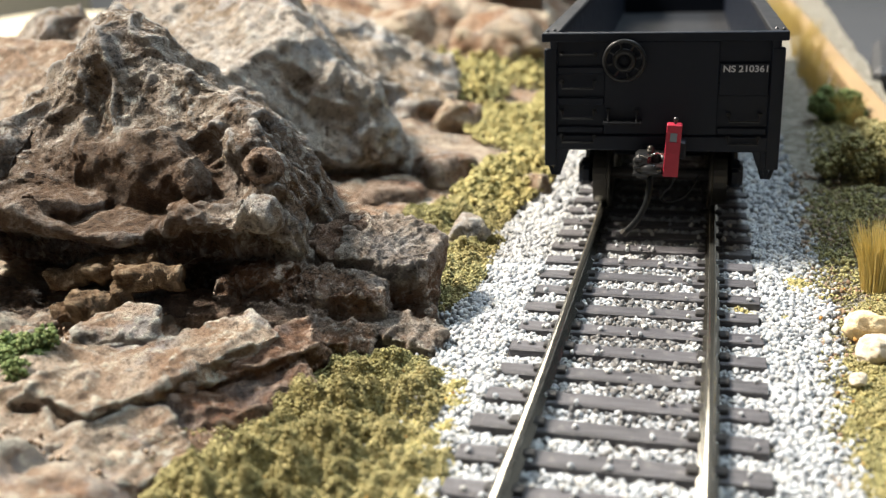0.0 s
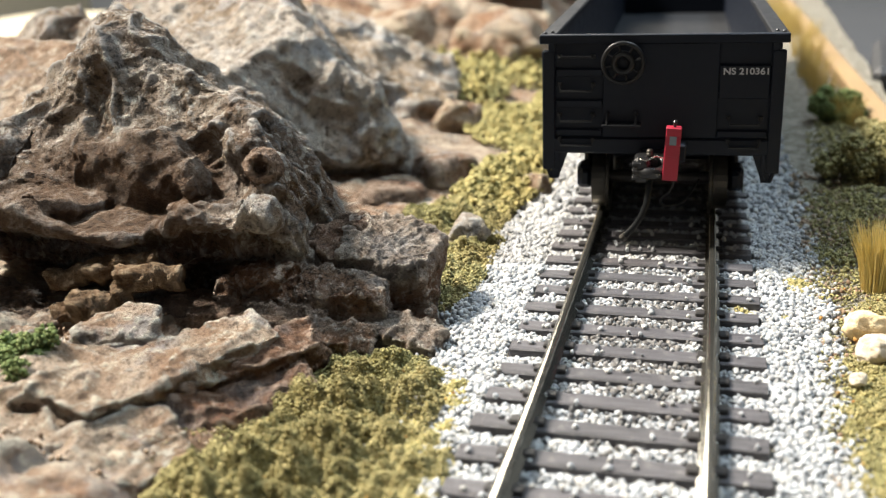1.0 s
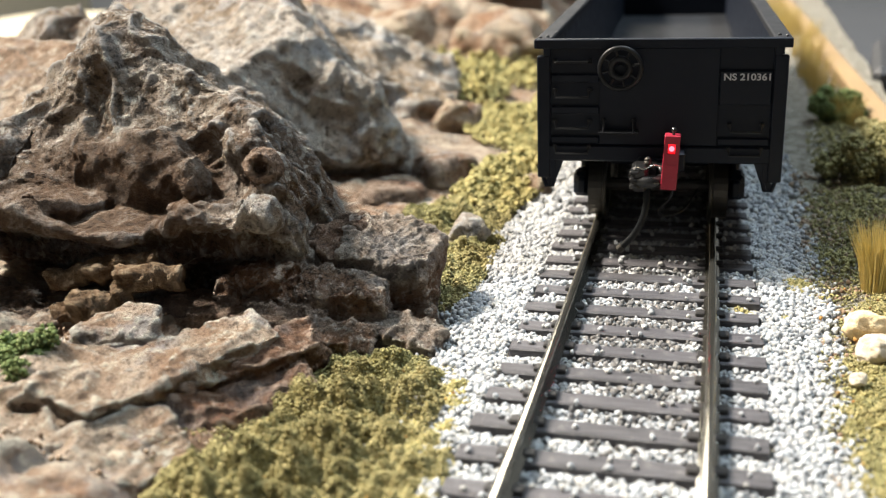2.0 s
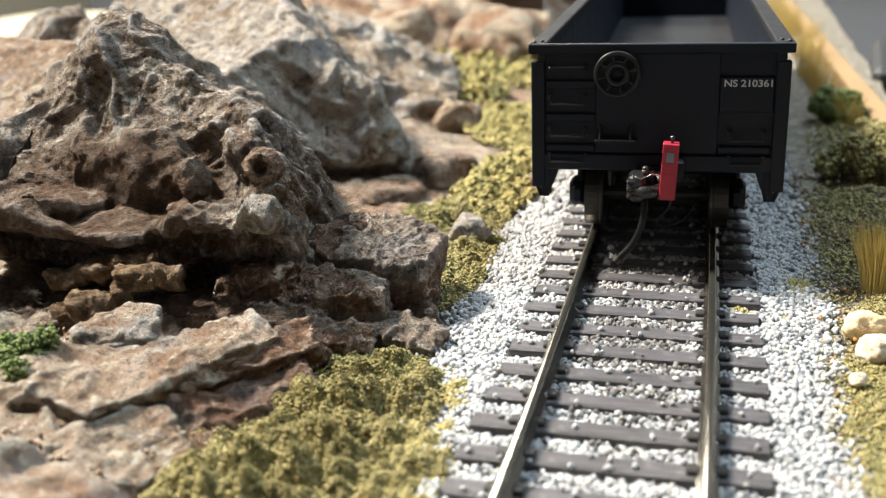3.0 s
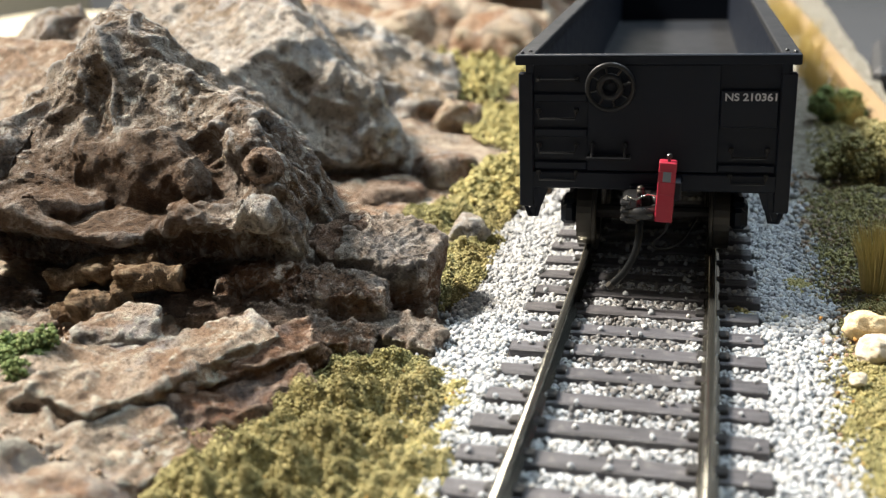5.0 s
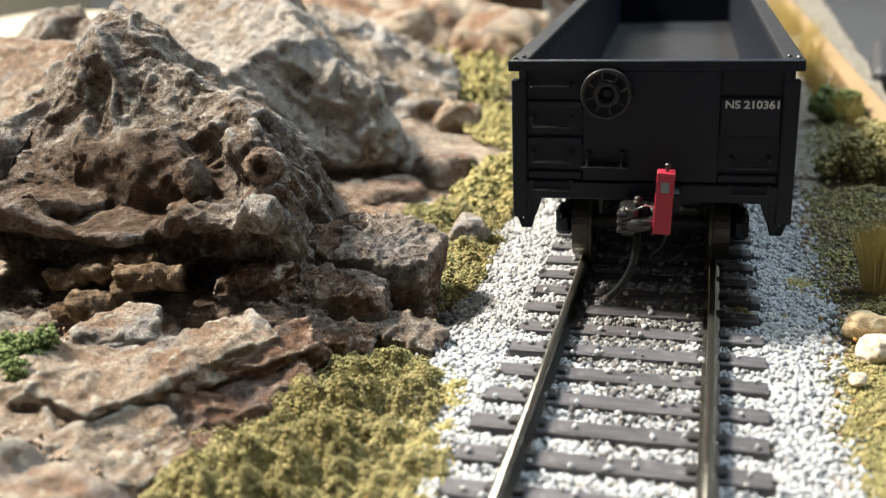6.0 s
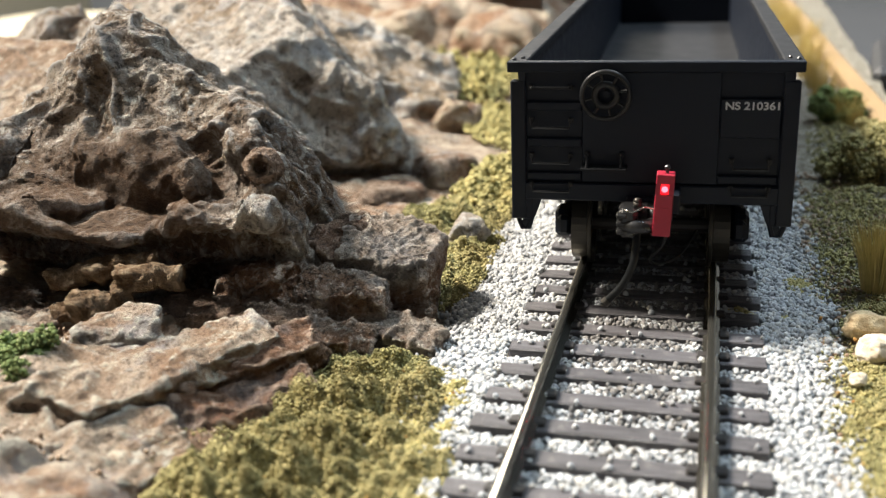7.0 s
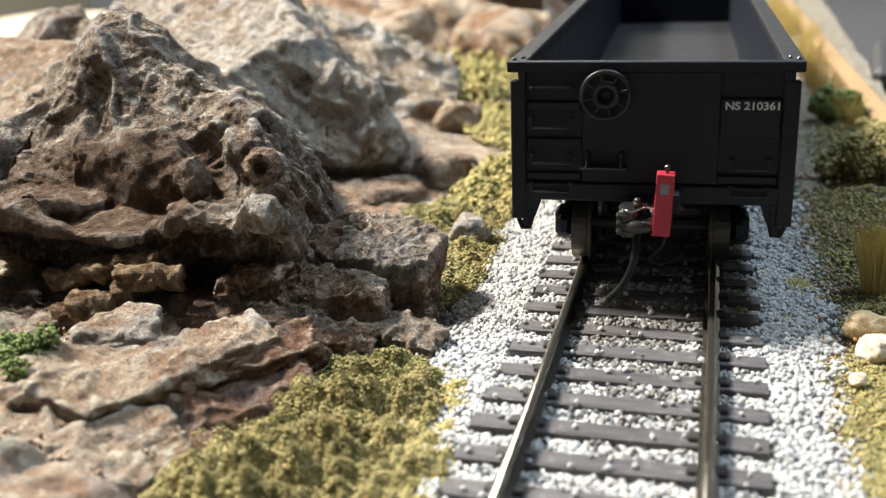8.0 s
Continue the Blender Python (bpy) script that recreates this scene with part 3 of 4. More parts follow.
for at, size, seed, mat, lab in (
    ((24.8, 121.0, 1.0), (3.4, 2.3, 2.0), 41, OCHRE, "pale yellow-brown stone lying in moss beside the track"),
    ((25.4, 114.2, 0.9), (2.6, 2.1, 1.9), 42, PEBBLE, "small cream stone lying in moss beside the track"),
    ((28.3, 116.5, 1.0), (2.0, 2.0, 1.6), 43, OCHRE, "ochre stone lying in moss beside the track"),
    ((22.8, 107, 0.3), (1.1, 1.0, 0.9), 44, PEBBLE, "small cream stone lying in moss beside the track"),
    ((-31.0, 147, 1.6), (3.6, 3.4, 3.2), 45, ROCK_B, "mottled pale stone among moss by the ballast"),
    ((-46, 184, 1.0), (8, 9, 5), 46, ROCK_D, "grey slate-like rock among moss"),
    ((-51.5, 168, 0.4), (7, 8, 3.6), 47, ROCK_R, "rust-brown rock among moss"),
    ((-26.0, 178, 0.2), (2.4, 4.0, 3.6), 48, ROCK_FAR, "brown rock edging the ballast"),
    ((-54, 226, 3), (7, 6, 5), 49, ROCK_FAR, "ochre rock in the far bank"),
):
    s = min(size)
    boulder("stone", at, size, [(0.2, -0.8, 0.4, 0, -0.75 * size[1], 0), (0.1, 0.1, 1, 0, 0, 0.72 * size[2]), (-0.7, 0.1, 0.5, -0.7 * size[0], 0, 0)], seed, mat, 4, 0.1 * s, (0.9 * s, 0.16 * s), 0.2 * s, seed * 31 % 60,
            label=lab, category="stone", group="loose stones")
rng = random.Random(77)
for i in range(26):
    x = rng.uniform(-120, -16)
    y = rng.uniform(300, 470)
    s = rng.uniform(12, 26)
    boulder("far_rock", (x, y, ground_z(x, y, False) + 0.1 * s), (s, s * 0.9, s * rng.uniform(0.5, 0.8)),
            [(0.3, -0.8, 0.4, 0, -0.6 * s, 0), (0.1, 0.1, 1, 0, 0, 0.5 * s), (-0.7, -0.3, 0.5, -0.7 * s, 0, 0)], 60 + i, ROCK_FAR, 4, 0.1 * s, (0.6 * s, 0.12 * s), 0.1 * s, i * 47,
            label="reddish-brown rock on the far hillside", category="rock", group="far hillside rocks")

# pieces of dry bark lying under the boulder
for pts, rad in (
    ([(-73, 101, 7.2), (-66, 103, 8.6), (-60, 105, 9.6)], [1.2, 1.6, 1.3]),
    ([(-62, 100, 4.4), (-62.4, 101, 7.0), (-62, 102, 8.6)], [1.4, 1.3, 1.6]),
    ([(-63, 101, 8.4), (-58, 102, 8.8), (-55, 102.5, 8.6)], [1.4, 1.5, 1.5]),
    ([(-71, 99, 4.2), (-67, 99, 5.2), (-63, 100, 4.8)], [1.0, 2.3, 1.6]),
):
    bm = bmesh.new()
    tube(bm, [Vector(pts[0]).lerp(Vector(pts[1]), i / 8) for i in range(8)] + [Vector(pts[1]).lerp(Vector(pts[2]), i / 8) for i in range(9)],
         [rad[0] + (rad[1] - rad[0]) * i / 8 for i in range(8)] + [rad[1] + (rad[2] - rad[1]) * i / 8 for i in range(9)], 18)
    bmesh.ops.subdivide_edges(bm, edges=bm.edges[:], cuts=1, use_grid_fill=True)
    bm.normal_update()
    for v in bm.verts:
        v.co += v.normal * (0.55 * fbm(v.co, 1.6, 4) + 0.3 * ridge(v.co, 2.6, 4))
    tagged(part("bark_piece", bm, TWIG, smooth=True), "orange-brown flake of dry bark on the rocks", "bark", "bark flakes")


# ---- the track ----
track = new("railway_track")
tagged(track, "model railway track with dark ties and worn metal rails", "railway track", "", "structure")
HEAD = ((-0.44, 3.10), (-0.30, 3.17), (-0.12, 3.2), (0.12, 3.2), (0.30, 3.17), (0.44, 3.10), (0.5, 2.98), (0.5, 2.75), (0.2, 2.55), (0.16, 1.6), (0.95, 1.3), (0.95, 1.05), (-0.95, 1.05), (-0.95, 1.3), (-0.16, 1.6), (-0.2, 2.55), (-0.5, 2.75), (-0.5, 2.98))
for off in (-8.65, 8.65):
    bm = bmesh.new()
    rings = []
    for s in range(-56, 557, 4):
        ring = []
        for o, z in HEAD:
            x, y, a = along(s, off + o)
            ring.append(bm.verts.new((x, y, z)))
        rings.append(ring)
    n = len(HEAD)
    for a, b in zip(rings, rings[1:]):
        for k in range(n):
            bm.faces.new((a[k], b[k], b[(k + 1) % n], a[(k + 1) % n]))
    bm.faces.new(rings[0]), bm.faces.new(rings[-1][::-1])
    bmesh.ops.recalc_face_normals(bm, faces=bm.faces[:])
    steel = part("rail", bm, RAIL, track, "brassy grey metal rail with a worn head")
    for face in steel.data.polygons:
        face.use_smooth = face.normal.z > 0.5 and face.center.z > 2.9 * MM


def tie_mesh():
    bm = bmesh.new()
    box(bm, -14.4, 14.4, -1.35, 1.35, -1.2, TIE_TOP, 0.12)
    return bm


tie = part("tie", tie_mesh(), TIE, track)
bm = bmesh.new()
box(bm, -0.6, 0.6, -0.7, 0.7, 0.9, 1.55, 0.15)
chair = part("rail_chair", bm, CHAIR, tie)
chair_data, tie_data = chair.data, tie.data
bpy.data.objects.remove(chair)
bpy.data.objects.remove(tie)
TIES = [94.04 + 6.2236 * i for i in range(-8, 40)]
rng = random.Random(5)
for s in TIES:
    ob = new("tie", tie_data)
    ob.parent = track
    x, y, a = along(s + 1.2)
    ob.matrix_basis = pmm(x + rng.uniform(-0.25, 0.25), y, rng.uniform(-0.06, 0.06), 0, 0, math.degrees(a) + rng.uniform(-0.5, 0.5))
    for off in (-9.85, -7.45, 7.45, 9.85):
        c = new("rail_chair", chair_data)
        c.parent = ob
        c.location = (off * MM, 0, 0)


# ---- scattered bits ----
def chunk_shapes(seed, level, rough, kinds=10, flat=1.0):
    """Unit shapes of irregular crumbs, as arrays of vertices and triangles."""
    out = []
    for k in range(kinds):
        bm = bmesh.new()
        bmesh.ops.create_icosphere(bm, subdivisions=level, radius=1)
        sh = Vector((seed + k * 7.3, k * 3.1, seed * 2.0))
        for v in bm.verts:
            n = v.co.normalized()
            r = 1 + rough * noise.noise(n * 1.3 + sh) + rough * 0.6 * noise.noise(n * 3.1 + sh)
            v.co = Vector((n.x, n.y * 0.85, n.z * flat)) * r
        bm.verts.index_update()
        out.append((np.array([v.co[:] for v in bm.verts]), np.array([[v.index for v in f.verts] for f in bm.faces])))
        bm.free()
    return out


def scatter(name, shapes, places, mat, seed, label, category, smooth_=True, parent=None):
    """One mesh of many crumbs; places are rows of x, y, z, size in mm."""
    rs = np.random.RandomState(seed)
    vs, fs, base = [], [], 0
    for row in places:
        v, f = shapes[rs.randint(len(shapes))]
        a, b, c = rs.uniform(0, 6.283, 3)
        m = np.array(Euler((a, b, c)).to_matrix())
        vs.append((v @ m.T) * row[3] + np.array(row[:3]))
        fs.append(f + base)
        base += len(v)
    v, f = np.concatenate(vs) * MM, np.concatenate(fs)
    me = bpy.data.meshes.new(name)
    me.vertices.add(len(v))
    me.vertices.foreach_set("co", v.astype(np.float32).ravel())
    me.loops.add(f.size)
    me.loops.foreach_set("vertex_index", f.astype(np.int32).ravel())
    me.polygons.add(len(f))
    me.polygons.foreach_set("loop_start", np.arange(0, f.size, 3, dtype=np.int32))
    me.update(calc_edges=True)
    me.validate()
    me.materials.append(mat)
    if smooth_:
        me.shade_smooth()
    ob = new(name, me)
    if parent:
        ob.parent = parent
    return tagged(ob, label, category, "", "stuff")


GRAVEL, GRAVEL_FAR = chunk_shapes(1, 1, 0.62, 20), chunk_shapes(2, 1, 0.35)
rng = random.Random(11)


def on_tie(s):
    d = (s - TIES[0] - 1.2) % 6.2236
    return min(d, 6.2236 - d) < 1.55


def bed(n, s0, s1, size0, size1):
    rows = []
    while len(rows) < n:
        s, off = rng.uniform(s0, s1), rng.uniform(-27, 25)
        reach = (20.5, 25.5) if off < 0 else (18.2, 24.5)
        fade = smooth(*reach, abs(off) + 2.6 * noise.noise(Vector((off / 5, s / 7, 3)))) * 0.97
        if rng.random() < fade:
            continue
        z = 0.05 + 0.45 * noise.noise(Vector((off / 3, s / 3, 9))) - 0.9 * smooth(15, 24, abs(off)) + rng.uniform(-0.25, 0.35)
        if abs(off) < 14.7 and on_tie(s):
            if rng.random() > 0.012:
                continue
            z = TIE_TOP + 0.2
        elif abs(abs(off) - 8.65) < 1.1:
            z = min(z, 0.1)
        x, y, a = along(s, off)
        rows.append((x, y, z, rng.uniform(size0, size1)))
    return rows


scatter("ballast", GRAVEL, bed(33000, 62, 162, 0.22, 0.47), BALLAST, 3, "loose pale grey-white gravel between the ties", "gravel", False)
scatter("ballast", GRAVEL_FAR, bed(11000, 158, 330, 0.42, 0.7), BALLAST, 4, "loose pale grey-white gravel along the far track", "gravel")
dark_rows = []
while len(dark_rows) < 1500:
    s, off = rng.gauss(114, 13), rng.gauss(0.5, 4.0)
    if abs(off) > 13 or on_tie(s) or not 66 < s < 160 or abs(abs(off) - 8.65) < 0.8:
        continue
    x, y, a = along(s, off)
    dark_rows.append((x, y, 0.35 + rng.uniform(-0.2, 0.35), rng.uniform(0.24, 0.42)))
scatter("dark_grit", GRAVEL, dark_rows, GRIT, 5, "dark oily gravel crumbs between the rails", "gravel", False)



def flake_shapes(seed, kinds=20):
    """Ragged eight-sided flakes for foam and leaves."""
    rs = np.random.RandomState(seed)
    f = np.array([[0, 2, 4], [2, 1, 4], [1, 3, 4], [3, 0, 4], [2, 0, 5], [1, 2, 5], [3, 1, 5], [0, 3, 5]])
    base = np.array([[1, 0, 0], [-1, 0, 0], [0, 1, 0], [0, -1, 0], [0, 0, 1], [0, 0, -1]], float)
    return [(base * rs.uniform(0.35, 1.5, (6, 1)) + rs.uniform(-0.35, 0.35, (6, 3)), f) for _ in range(kinds)]


FOAM = flake_shapes(3)


def moss(patches, n, size0, size1, mat, seed, label, lift=0.6, name="moss"):
    """Foam crumbs heaped on elliptical patches: rows of x, y, radius x, radius y, height."""
    r = random.Random(seed)
    rows = []
    weights = [p[2] * p[3] for p in patches]
    while len(rows) < n:
        cx, cy, rx, ry, h = r.choices(patches, weights)[0]
        a, d = r.uniform(0, 6.283), math.sqrt(r.random())
        x, y = cx + rx * d * math.cos(a), cy + ry * d * math.sin(a)
        lump = 0.62 + 0.8 * noise.noise(Vector((x / 3.0, y / 3.0, seed))) + 0.45 * noise.noise(Vector((x / 1.2, y / 1.2, seed + 4))) + 0.4 * noise.noise(Vector((x / 8, y / 8, seed + 9)))
        if r.random() < (d ** 3) * 0.8 or lump < 0.02 and r.random() < 0.6:
            continue
        z = ground_z(x, y, False) + lift * 0.3 + max(0, lump) * h * (1 - 0.7 * d * d) * r.uniform(0.72, 1.0)
        rows.append((x, y, z, r.uniform(size0, size1)))
    return scatter(name, FOAM, rows, mat, seed, label, "moss", True)


moss([(-29, 78, 11, 12, 5.0), (-29, 91, 10, 9, 5.0), (-21, 78, 6, 9, 3.0), (-34, 72, 8, 8, 4.4)], 100000, 0.07, 0.19, MOSS, 1, "clumpy olive-green foam moss on the near bank")
moss([(-29, 101, 6, 5, 3.4), (-25, 99, 4, 5, 2.4), (-33, 98, 6, 5, 3.2)], 30000, 0.07, 0.18, MOSS_DARK, 2, "dark green foam moss below the stones")
moss([(-19.5, 93, 2.6, 6, 1.2), (-16.5, 79, 3, 4, 0.6), (-20, 86, 3.5, 6, 1.4)], 3200, 0.14, 0.3, MOSS_YELLOW, 3, "sparse yellow-green moss at the ballast's edge")
moss([(-30, 138, 5, 14, 3.0), (-28, 127, 3.5, 6, 2.6), (-35, 160, 8, 12, 3.6)], 18000, 0.12, 0.27, MOSS, 4, "olive foam moss between rocks and ballast")
moss([(-29, 132, 4.5, 10, 3.0), (-31, 146, 6, 8, 3.0), (-38, 158, 7, 8, 3.2)], 18000, 0.12, 0.26, MOSS_DARK, 13, "dark olive foam moss between rocks and ballast")
moss([(-33, 185, 9, 25, 4.5), (-38, 235, 16, 25, 4.0), (-30, 270, 14, 26, 4.0)], 24000, 0.28, 0.6, MOSS_YELLOW, 5, "yellow-green foam moss along the far bank")
moss([(23, 92, 3, 16, 0.9), (27, 98, 5.5, 16, 1.5), (30, 126, 6, 10, 1.5), (26, 82, 5, 8, 1.4), (25, 112, 4, 7, 1.2)], 20000, 0.08, 0.22, MOSS, 6, "olive foam moss on the bank beside the ballast")
moss([(24, 94, 3.5, 16, 1.0), (28, 104, 5.5, 16, 1.4), (25, 84, 4, 8, 1.2)], 14000, 0.08, 0.2, MOSS_DARK, 14, "brownish olive foam moss on the bank beside the ballast")
moss([(29, 150, 8, 14, 0.9), (31, 178, 9, 20, 0.9), (32, 220, 9, 30, 1.2)], 2600, 0.2, 0.45, MOSS_DARK, 7, "dull grey-green foam moss on the far bank")
moss([(10.7, 124.3, 2.0, 1.2, 0.9), (16.5, 123, 1.6, 1.6, 0.5), (18, 137, 2, 4, 0.6), (-14, 98, 1.2, 1.0, 0.5)], 1100, 0.13, 0.28, MOSS_YELLOW, 8, "tiny yellow moss tufts on the ballast")
moss([(-70, 300, 40, 25, 6), (-58, 262, 8, 16, 7)], 7000, 0.5, 1.0, MOSS_YELLOW, 9, "yellow-green foam moss on the far rocks")


moss([(-29, 82, 16, 18, 0.7), (-30, 98, 11, 9, 0.8)], 5200, 0.11, 0.24, MOSS, 10, "thin olive foam crumbs round the moss")
moss([(24, 100, 6, 26, 0.7), (24, 140, 6, 20, 0.6), (27, 170, 8, 24, 0.7)], 3600, 0.12, 0.28, MOSS_DARK, 11, "thin dull green foam crumbs on the soil")
moss([(26, 100, 6, 20, 1.4), (30, 125, 5, 12, 1.6)], 2200, 0.12, 0.26, MOSS_YELLOW, 12, "straw-yellow foam crumbs among the moss")


def crumbs(name, regions, n, size0, size1, shapes, mat, seed, label, category, lift=0.15):
    """Loose bits lying on the ground inside boxes x0, x1, y0, y1, thicker in some spots than others."""
    r = random.Random(seed)
    rows = []
    while len(rows) < n:
        x0, x1, y0, y1 = r.choice(regions)
        x, y = r.uniform(x0, x1), r.uniform(y0, y1)
        if noise.noise(Vector((x / 5, y / 5, seed))) < r.uniform(-0.3, 0.35):
            continue
        s = r.uniform(size0, size1)
        rows.append((x, y, ground_z(x, y) + lift + 0.3 * s, s))
    return scatter(name, shapes, rows, mat, seed, label, category, True)


RUBBLE = speckled("brown_rubble", [(0.12, 0.08, 0.05), (0.28, 0.20, 0.14), (0.38, 0.29, 0.21), (0.20, 0.125, 0.08), (0.46, 0.38, 0.29)], 0.85, 1200)
LITTER = speckled("leaf_litter", [(0.42, 0.22, 0.05), (0.24, 0.12, 0.05), (0.45, 0.30, 0.09), (0.18, 0.10, 0.045)], 0.8, 900)
crumbs("rubble", [(-80, -40, 70, 108), (-50, -30, 96, 116)], 1300, 0.12, 0.36, GRAVEL, RUBBLE, 21, "loose brown crumbs of rock on the bank", "rubble")
crumbs("rubble", [(19, 33, 74, 200)], 2000, 0.15, 0.4, GRAVEL, RUBBLE, 22, "loose brown and cream grit on the soil", "rubble")
crumbs("leaf_litter", [(19, 32, 78, 135), (-44, -18, 70, 100)], 40, 0.15, 0.32, FOAM, LITTER, 23, "orange and brown leaf flakes on the moss", "leaf litter", 1.6)


def bush(at, size, mat, seed, label, n=900, grain_size=(0.35, 0.75)):
    """A shrub of foam: a short stem and a crown of many crumbs gathered in uneven clumps."""
    r = random.Random(seed)
    ob = new("bush")
    ob.matrix_basis = pmm(*at)
    tagged(ob, label, "bush", "bushes")
    bm = bmesh.new()
    for k in range(5):
        a = k * 1.26 + r.random()
        tube(bm, [(0, 0, -0.6), (0.3 * size * math.cos(a) * 0.4, 0.3 * size * math.sin(a) * 0.4, size * 0.35), (size * 0.5 * math.cos(a), size * 0.5 * math.sin(a), size * 0.8)], [0.45, 0.3, 0.12], 6)
    part("stem", bm, TWIG, ob)
    clumps = [(Vector((r.uniform(-1, 1), r.uniform(-1, 1), r.uniform(0.15, 1.15))) * size * 0.72, r.uniform(0.14, 0.36) * size) for _ in range(26)]
    rows = []
    for _ in range(n):
        c, rad = r.choice(clumps)
        d = Vector((r.gauss(0, 1), r.gauss(0, 1), r.gauss(0, 1))).normalized() * rad * r.uniform(0.3, 1.15)
        rows.append((*(c + d), r.uniform(*grain_size)))
    crown = scatter("crown", FOAM, rows, mat, seed, "", "", False, ob)
    return ob


bush((-64.3, 82.2, 3.6), 4.4, MOSS_GREEN, 31, "small fresh green foam bush among rocks", 5000, (0.16, 0.36))
bush((34, 196, 0.6), 7.5, MOSS_DARK, 32, "dark olive foam bush on the bank", 6000, (0.28, 0.55))
bush((27, 196, 0.2), 4, MOSS_DARK, 36, "low olive foam bush on the bank", 2500, (0.25, 0.5))
bush((30.5, 244, 0.6), 6.5, MOSS_GREEN, 33, "bright green foam bush by the board", 5000, (0.3, 0.6))
bush((36, 214, 0.6), 5.5, MOSS, 34, "yellow-olive foam bush by the board", 4000, (0.3, 0.6))


def grass(at, n, height, spread, seed, label):
    """A tuft of upright fibres, each a thin tapered blade."""
    r = random.Random(seed)
    bm = bmesh.new()
    for _ in range(n):
        a, d = r.uniform(0, 6.283), spread * math.sqrt(r.random())
        x, y = d * math.cos(a), d * math.sin(a)
        lean = Vector((math.cos(a), math.sin(a), 0)) * r.uniform(0.05, 0.3) * height
        h = height * r.uniform(0.65, 1.0)
        tube(bm, [(x, y, -0.8), Vector((x, y, h * 0.5)) + lean * 0.35, Vector((x, y, h)) + lean], [0.09, 0.075, 0.02], 4, False)
    ob = part("grass_tuft", bm, STRAW)
    ob.matrix_basis = pmm(*at)
    return tagged(ob, label, "grass", "grass tufts")


grass((27.8, 137, 0.2), 260, 9.0, 1.8, 51, "tuft of tall straw-yellow grass on the bank")
grass((31, 140, 0.2), 200, 8.0, 1.7, 52, "tuft of tall straw-yellow grass on the bank")
rng = random.Random(9)
for i in range(12):
    y = 240 + i * 22 + rng.uniform(-7, 7)
    grass((34 - (y - 240) * 0.035 + rng.uniform(-4, 2), y, 0.5), 90, rng.uniform(7, 11), 3.0, 60 + i, "straw-yellow grass tuft in front of the board")


# ---- the wagon ----
WAGON_LEN, HALF = 184.0, 16.85
wagon = new("gondola_wagon")
tagged(wagon, "black open-topped model gondola wagon on the rails", "railway wagon")


def wpart(name, draw, mat, parent=wagon, label="", smooth=False):
    b = bmesh.new()
    draw(b)
    return part(name, b, mat, parent, label, smooth)


L = WAGON_LEN
# local frame: x across, y along the wagon from the visible end, z up from the layout's zero
wpart("side_wall", lambda b: box(b, -16.0, -15.2, 1.0, L - 1, 14.5, 31.0), BLACK)
wpart("side_wall", lambda b: box(b, 15.2, 16.0, 1.0, L - 1, 14.5, 31.0), BLACK)
for s_ in (-1, 1):
    wpart("top_rail", lambda b: box(b, min(s_ * 14.9, s_ * 17.2), max(s_ * 14.9, s_ * 17.2), 0.9, L, 30.9, 32.0, 0.15), BLACK_IN)
    for i in range(13):
        wpart("side_rib", lambda b: box(b, min(s_ * 16.0, s_ * 16.9), max(s_ * 16.0, s_ * 16.9), 8 + i * 14 - 0.8, 8 + i * 14 + 0.8, 14.5, 30.9, 0.12), BLACK)
    wpart("side_sill", lambda b: box(b, min(s_ * 15.0, s_ * 16.8), max(s_ * 15.0, s_ * 16.8), 1.2, L - 1, 12.9, 15.2, 0.15), BLACK)
wpart("floor", lambda b: box(b, -15.2, 15.2, 1.2, L - 1.2, 14.6, 15.6), BLACK_IN, label="dusty dark grey wagon floor")
wpart("end_wall", lambda b: box(b, -15.2, 15.2, L - 1.2, L - 0.2, 14.6, 31.8), BLACK)
wpart("end_wall", lambda b: box(b, -15.3, 15.3, 0.6, 1.3, 14.6, 31.0), BLACK)
wpart("end_top_rail", lambda b: box(b, -17.2, 17.2, -0.25, 0.9, 30.7, 32.0, 0.12), BLACK)
wpart("end_panel", lambda b: box(b, -8.1, 8.0, 0.05, 0.62, 17.2, 30.7, 0.1), BLACK)
wpart("end_sill", lambda b: box(b, -15.2, 15.2, -0.1, 1.2, 14.8, 17.0, 0.15), BLACK)
